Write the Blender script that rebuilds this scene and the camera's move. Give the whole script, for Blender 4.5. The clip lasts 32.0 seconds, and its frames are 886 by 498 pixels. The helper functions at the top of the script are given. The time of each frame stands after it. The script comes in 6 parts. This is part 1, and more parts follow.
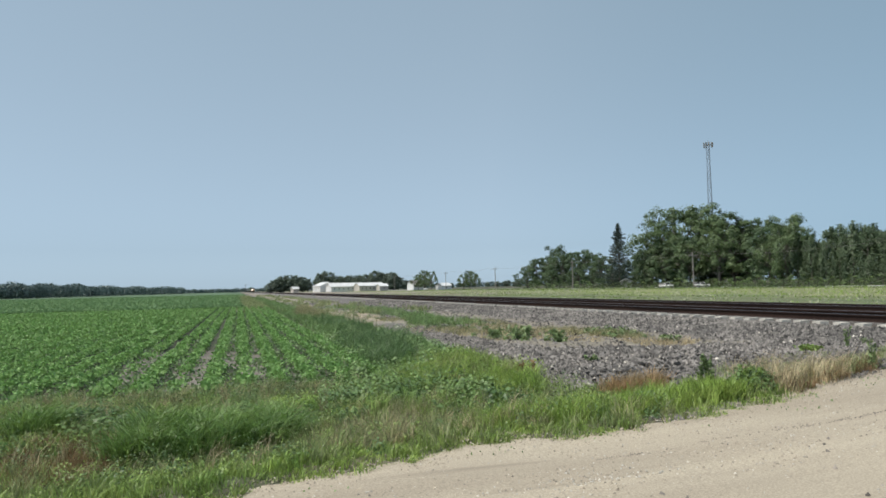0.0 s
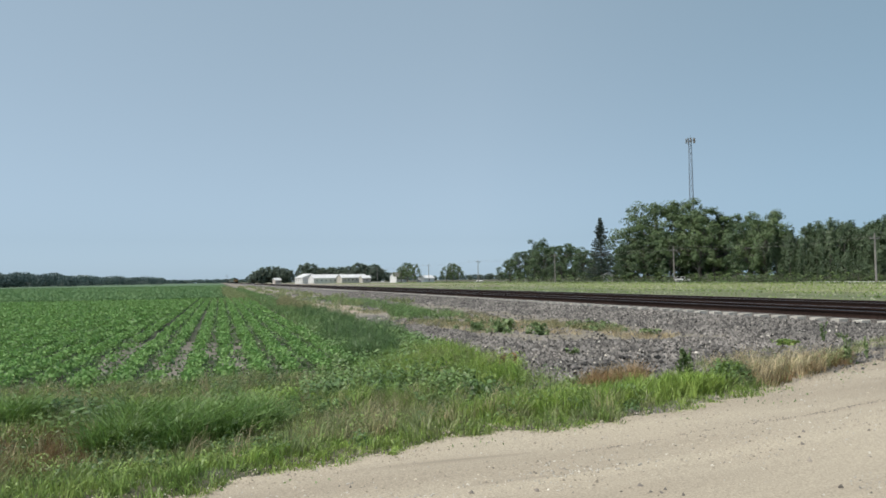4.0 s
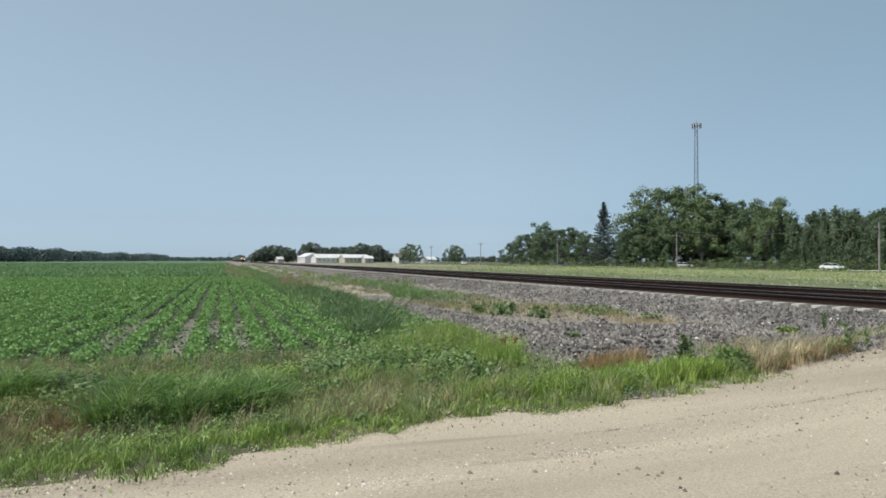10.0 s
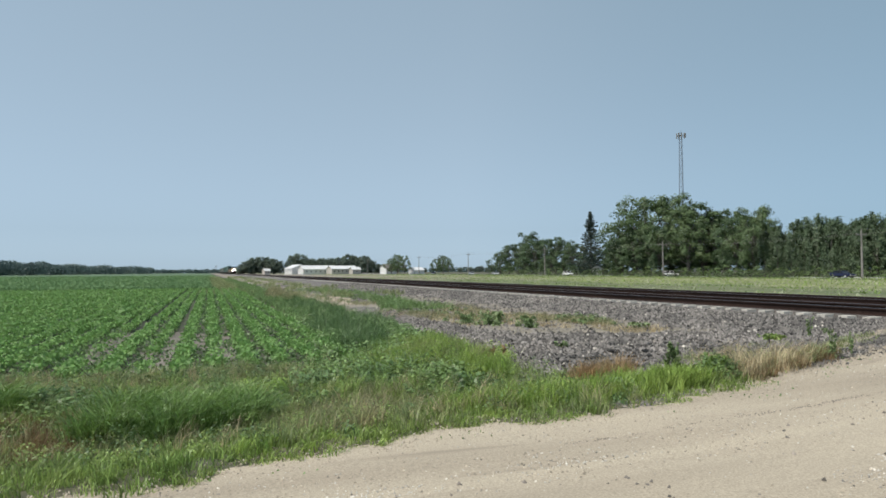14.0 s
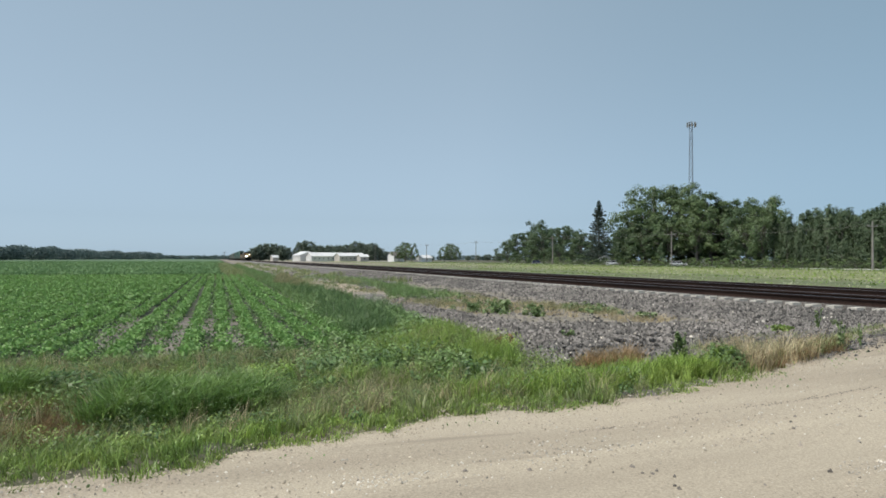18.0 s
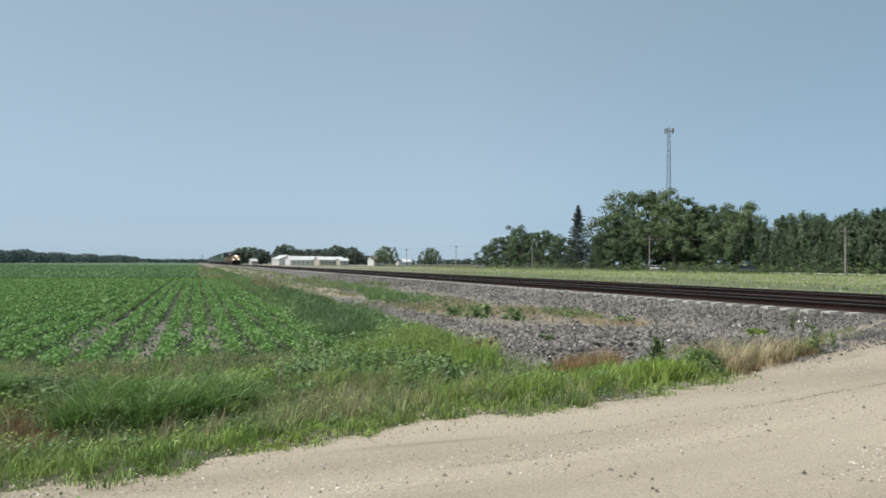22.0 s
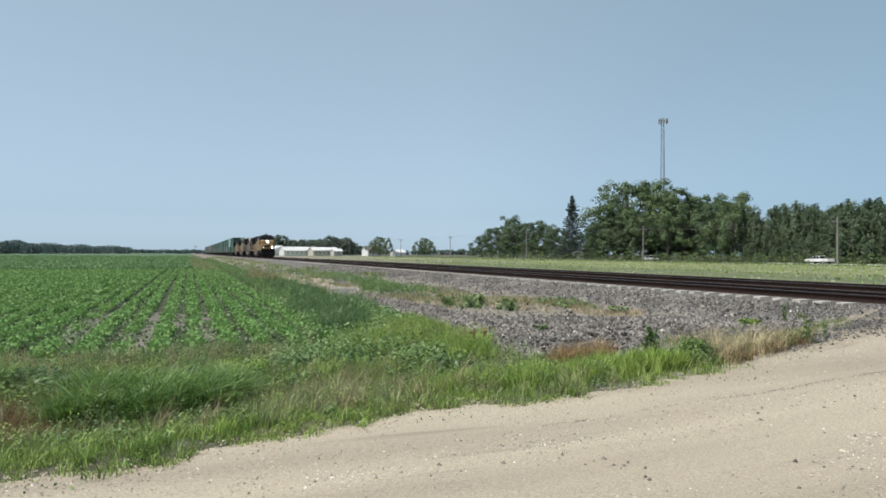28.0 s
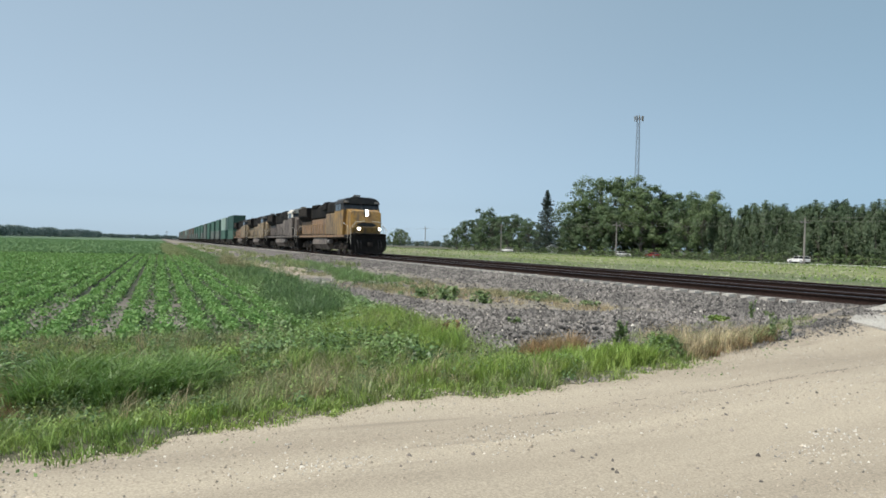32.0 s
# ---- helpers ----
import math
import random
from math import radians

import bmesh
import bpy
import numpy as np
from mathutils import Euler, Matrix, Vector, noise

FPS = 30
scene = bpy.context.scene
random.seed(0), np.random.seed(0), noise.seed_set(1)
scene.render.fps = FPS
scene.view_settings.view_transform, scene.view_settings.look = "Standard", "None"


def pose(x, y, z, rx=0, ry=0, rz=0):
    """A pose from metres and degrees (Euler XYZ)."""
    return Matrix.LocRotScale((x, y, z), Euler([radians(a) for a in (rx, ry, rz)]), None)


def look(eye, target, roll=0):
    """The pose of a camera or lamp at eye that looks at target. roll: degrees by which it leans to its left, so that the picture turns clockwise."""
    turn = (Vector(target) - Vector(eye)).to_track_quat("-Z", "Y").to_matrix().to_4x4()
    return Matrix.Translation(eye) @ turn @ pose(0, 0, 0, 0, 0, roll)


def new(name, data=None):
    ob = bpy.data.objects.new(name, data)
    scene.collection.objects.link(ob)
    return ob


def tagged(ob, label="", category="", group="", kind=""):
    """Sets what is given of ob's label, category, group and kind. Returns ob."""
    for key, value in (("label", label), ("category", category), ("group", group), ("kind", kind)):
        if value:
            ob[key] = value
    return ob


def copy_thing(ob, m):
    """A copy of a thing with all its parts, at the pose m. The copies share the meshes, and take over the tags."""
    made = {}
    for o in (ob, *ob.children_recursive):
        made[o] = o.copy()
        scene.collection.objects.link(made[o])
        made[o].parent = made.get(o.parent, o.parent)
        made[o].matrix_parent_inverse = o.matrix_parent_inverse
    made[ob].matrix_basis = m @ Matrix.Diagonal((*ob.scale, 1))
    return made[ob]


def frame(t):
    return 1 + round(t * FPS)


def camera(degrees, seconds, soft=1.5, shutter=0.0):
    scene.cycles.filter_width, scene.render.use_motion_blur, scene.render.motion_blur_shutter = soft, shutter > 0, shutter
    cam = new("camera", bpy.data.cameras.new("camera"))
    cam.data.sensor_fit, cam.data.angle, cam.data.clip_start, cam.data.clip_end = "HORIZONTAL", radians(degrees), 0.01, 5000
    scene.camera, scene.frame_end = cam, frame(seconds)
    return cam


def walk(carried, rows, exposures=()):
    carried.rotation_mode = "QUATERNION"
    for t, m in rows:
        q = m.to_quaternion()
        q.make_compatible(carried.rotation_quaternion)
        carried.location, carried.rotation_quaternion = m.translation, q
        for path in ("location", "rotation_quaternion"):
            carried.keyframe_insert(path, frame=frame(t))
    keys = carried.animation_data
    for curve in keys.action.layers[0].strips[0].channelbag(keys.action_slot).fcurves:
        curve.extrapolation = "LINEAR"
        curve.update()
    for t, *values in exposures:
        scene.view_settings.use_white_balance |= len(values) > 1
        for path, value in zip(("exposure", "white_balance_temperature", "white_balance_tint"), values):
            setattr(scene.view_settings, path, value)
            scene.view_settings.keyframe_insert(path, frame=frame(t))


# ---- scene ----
cam = camera(66.7, 32.0, soft=1.7)
EYE = 1.6
# seconds, yaw to the right of the track, pitch up, roll
PATH = [
    (0, 16.92, 3.24, 1.32),
    (0.5, 17.63, 3.04, 1.08),
    (1, 17.61, 2.51, 0.83),
    (1.5, 17.73, 3.42, 1.17),
    (2, 18.73, 2.20, 0.84),
    (2.5, 18.35, 2.63, 0.95),
    (3, 17.79, 2.65, 1.03),
    (3.5, 18.06, 2.61, 0.91),
    (5.5, 19.01, 2.30, 0.48),
    (6, 19.25, 2.10, 0.12),
    (6.5, 18.51, 2.55, 1.03),
    (7, 18.16, 2.46, 0.31),
    (7.5, 19.07, 2.75, 0.61),
    (8, 19.40, 2.91, 0.34),
    (8.5, 19.24, 2.77, 0.49),
    (9, 19.25, 1.46, 0.57),
    (9.5, 18.67, 1.36, -0.22),
    (10, 18.10, 1.02, -0.13),
    (10.5, 18.17, 1.61, -1.08),
    (11, 17.90, 0.32, 0.02),
    (11.5, 18.18, 1.04, 0.38),
    (12, 19.08, 1.80, -0.20),
    (12.5, 19.57, 1.27, 0.08),
    (13, 18.31, 1.95, -0.26),
    (13.5, 18.29, 1.52, -0.47),
    (14, 19.16, 1.91, 0.32),
    (14.5, 18.97, 1.57, 0.79),
    (16.5, 18.87, 1.37, 1.01),
    (17, 18.78, 1.07, -0.08),
    (17.5, 18.36, 1.48, 0.01),
    (18, 18.50, 0.89, -0.17),
    (18.5, 18.30, 1.20, 0.41),
    (19, 19.08, 0.94, -0.03),
    (19.5, 19.52, 1.33, -0.50),
    (20, 19.45, 1.62, -0.29),
    (20.5, 20.18, 1.57, -0.55),
    (21, 20.22, 1.39, -0.19),
    (21.5, 19.64, 1.80, -0.39),
    (22, 20.19, 1.24, -0.28),
    (22.5, 19.69, 2.95, 0.84),
    (23, 20.86, 1.69, 0.41),
    (23.5, 20.76, 1.32, -0.16),
    (24, 20.43, 0.46, -1.11),
    (24.5, 19.94, -0.07, -0.53),
    (26.5, 20.56, -0.37, -1.17),
    (27, 21.02, 0.38, 0.08),
    (27.5, 21.01, 1.23, 0.07),
    (28, 20.69, 0.43, -0.23),
    (28.5, 21.09, -0.47, -0.40),
    (29, 21.03, -0.80, -0.80),
    (29.5, 20.70, -1.00, -0.66),
    (30, 20.71, -0.83, -0.90),
    (30.5, 21.21, -0.14, -0.69),
    (31, 21.40, 0.17, -0.37),
    (31.5, 21.88, -0.38, -1.19),
    (32, 22.84, -0.26, -1.50),
]


def aim(yaw, pitch, roll):
    return pose(0, 0, EYE, 90 + pitch, 0, -yaw) @ pose(0, 0, 0, 0, 0, -roll)


walk(cam, [(t, aim(a, p, r)) for t, a, p, r in PATH], [(0.0, 0.08), (1.0, -0.02), (2.0, 0.02), (3.0, 0.06), (6.0, 0.07), (7.0, 0.06), (8.0, -0.03), (9.0, 0.08), (14.0, 0.08), (17.0, 0.06), (21.0, 0.08), (27.0, 0.165), (32.0, 0.20)])

# ---- light ----
SUN_EL, SUN_AZ = radians(60), radians(-94)   # azimuth from +y towards +x
world = bpy.data.worlds.new("sky")
scene.world = world
world.use_nodes = True
wn = world.node_tree
sky = wn.nodes.new("ShaderNodeTexSky")
sky.sky_type = "NISHITA"
sky.sun_disc = False
sky.sun_elevation, sky.sun_rotation = SUN_EL, SUN_AZ
sky.air_density, sky.dust_density, sky.ozone_density, sky.altitude = 1.0, 0.45, 2.2, 300
haze = wn.nodes.new("ShaderNodeMix")      # summer haze: the clear sky washed towards a pale blue-grey
haze.data_type = "RGBA"
haze.inputs[0].default_value = 0.60
haze.inputs[7].default_value = (2.24, 3.14, 3.86, 1)
soft_blue = wn.nodes.new("ShaderNodeHueSaturation")
soft_blue.inputs["Saturation"].default_value = 0.16
wn.links.new(sky.outputs[0], soft_blue.inputs["Color"])
tint = wn.nodes.new("ShaderNodeMix")
tint.data_type, tint.blend_type = "RGBA", "MULTIPLY"
tint.inputs[0].default_value, tint.inputs[7].default_value = 1.0, (0.78, 0.97, 1.18, 1)
wn.links.new(soft_blue.outputs[0], tint.inputs[6])
wn.links.new(tint.outputs[2], haze.inputs[6])
# the sky deepens away from the sun's bearing
way = wn.nodes.new("ShaderNodeTexCoord")
bearing = wn.nodes.new("ShaderNodeVectorMath")
bearing.operation = "DOT_PRODUCT"
bearing.inputs[1].default_value = (math.sin(SUN_AZ), math.cos(SUN_AZ), 0)
wn.links.new(way.outputs["Generated"], bearing.inputs[0])
deep = wn.nodes.new("ShaderNodeMapRange")
deep.inputs[1].default_value, deep.inputs[2].default_value = -0.42, -0.95
wn.links.new(bearing.outputs["Value"], deep.inputs[0])
deepen = wn.nodes.new("ShaderNodeMix")
deepen.data_type, deepen.blend_type = "RGBA", "MULTIPLY"
deepen.inputs[7].default_value = (0.70, 0.80, 0.84, 1)
wn.links.new(deep.outputs[0], deepen.inputs[0])
wn.links.new(haze.outputs[2], deepen.inputs[6])
wn.links.new(deepen.outputs[2], wn.nodes["Background"].inputs[0])
wn.nodes["Background"].inputs[1].default_value = 0.125
sun = new("sun", bpy.data.lights.new("sun", "SUN"))
sun.data.energy, sun.data.angle, sun.data.color = 4.0, radians(0.6), (1.0, 0.95, 0.87)
sun.matrix_world = look((0, 0, 0), (-math.sin(SUN_AZ) * math.cos(SUN_EL), -math.cos(SUN_AZ) * math.cos(SUN_EL), -math.sin(SUN_EL)))
scene.view_settings.exposure = 0.15


# ---- materials ----
def surf(name, c1, c2, big=0.5, small=12.0, rough=0.8, metal=0.0, bump=0.3, dist=0.02, c3=None, spots=0.0, islands=0.0, glossy=0.5, grain=0.55, thin=0.0, stretch=None):
    """Two colours mixed by noise at two scales, with fine relief; c3 in spots; islands: brightness spread from piece to piece."""
    m = bpy.data.materials.new(name)
    m.use_nodes = True
    n, l = m.node_tree.nodes, m.node_tree.links
    bsdf = n["Principled BSDF"]
    co = n.new("ShaderNodeTexCoord")
    src = co.outputs["Object"]
    drawn = src
    if stretch:
        sc = n.new("ShaderNodeVectorMath")
        sc.operation = "MULTIPLY"
        sc.inputs[1].default_value = stretch
        l.new(src, sc.inputs[0])
        drawn = sc.outputs[0]

    def noise_at(scale, detail=4.0, along=None):
        t = n.new("ShaderNodeTexNoise")
        t.inputs["Scale"].default_value, t.inputs["Detail"].default_value = scale, detail
        l.new(along or src, t.inputs["Vector"])
        return t.outputs["Fac"]

    def ramp(fac, lo, hi):
        r = n.new("ShaderNodeMapRange")
        r.inputs[1].default_value, r.inputs[2].default_value = lo, hi
        l.new(fac, r.inputs[0])
        return r.outputs[0]

    def mix(fac, a, b, mode="MIX"):
        x = n.new("ShaderNodeMix")
        x.data_type, x.blend_type = "RGBA", mode
        for s, v in ((x.inputs[0], fac), (x.inputs[6], a), (x.inputs[7], b)):
            if hasattr(v, "is_output"):
                l.new(v, s)
            else:
                s.default_value = v
        return x.outputs[2]

    fine = noise_at(small, 6.0)
    col = mix(ramp(noise_at(big, along=drawn), 0.35, 0.65), c1, c2)
    col = mix(grain, col, mix(ramp(fine, 0.3, 0.7), (0.25, 0.25, 0.25, 1), (0.8, 0.8, 0.8, 1)), "OVERLAY")
    if c3:
        col = mix(ramp(noise_at(big * 3.1, along=drawn), 0.62 - spots, 0.75 - spots), col, c3)
    if islands:
        g = n.new("ShaderNodeNewGeometry")
        o = n.new("ShaderNodeObjectInfo")
        a = n.new("ShaderNodeMath")
        a.operation = "ADD"
        l.new(g.outputs["Random Per Island"], a.inputs[0])
        l.new(o.outputs["Random"], a.inputs[1])
        f = n.new("ShaderNodeMath")
        f.operation = "FRACT"
        l.new(a.outputs[0], f.inputs[0])
        r = n.new("ShaderNodeMapRange")
        r.inputs[3].default_value, r.inputs[4].default_value = 1 - islands, 1 + islands
        l.new(f.outputs[0], r.inputs[0])
        v = n.new("ShaderNodeVectorMath")
        v.operation = "SCALE"
        l.new(col, v.inputs[0])
        l.new(r.outputs[0], v.inputs["Scale"])
        col = v.outputs[0]
    l.new(col, bsdf.inputs["Base Color"])
    bsdf.inputs["Roughness"].default_value, bsdf.inputs["Metallic"].default_value = rough, metal
    bsdf.inputs["Specular IOR Level"].default_value = glossy
    if bump:
        b = n.new("ShaderNodeBump")
        b.inputs["Strength"].default_value, b.inputs["Distance"].default_value = bump, dist
        l.new(fine, b.inputs["Height"])
        l.new(b.outputs[0], bsdf.inputs["Normal"])
    if thin:
        tr = n.new("ShaderNodeBsdfTranslucent")
        l.new(col, tr.inputs["Color"])
        ms = n.new("ShaderNodeMixShader")
        ms.inputs[0].default_value = thin
        l.new(bsdf.outputs[0], ms.inputs[1])
        l.new(tr.outputs[0], ms.inputs[2])
        l.new(ms.outputs[0], n["Material Output"].inputs["Surface"])
    return m


def glow(name, colour, strength):
    m = bpy.data.materials.new(name)
    m.use_nodes = True
    b = m.node_tree.nodes["Principled BSDF"]
    b.inputs["Base Color"].default_value = colour
    b.inputs["Emission Color"].default_value, b.inputs["Emission Strength"].default_value = colour, strength
    return m


def leaf(name, c1, c2, spread=0.35, big=1.4, rough=0.45, thin=0.3):
    return surf(name, c1, c2, big=big, small=9, rough=rough, bump=0, islands=spread, glossy=0.35, thin=thin)


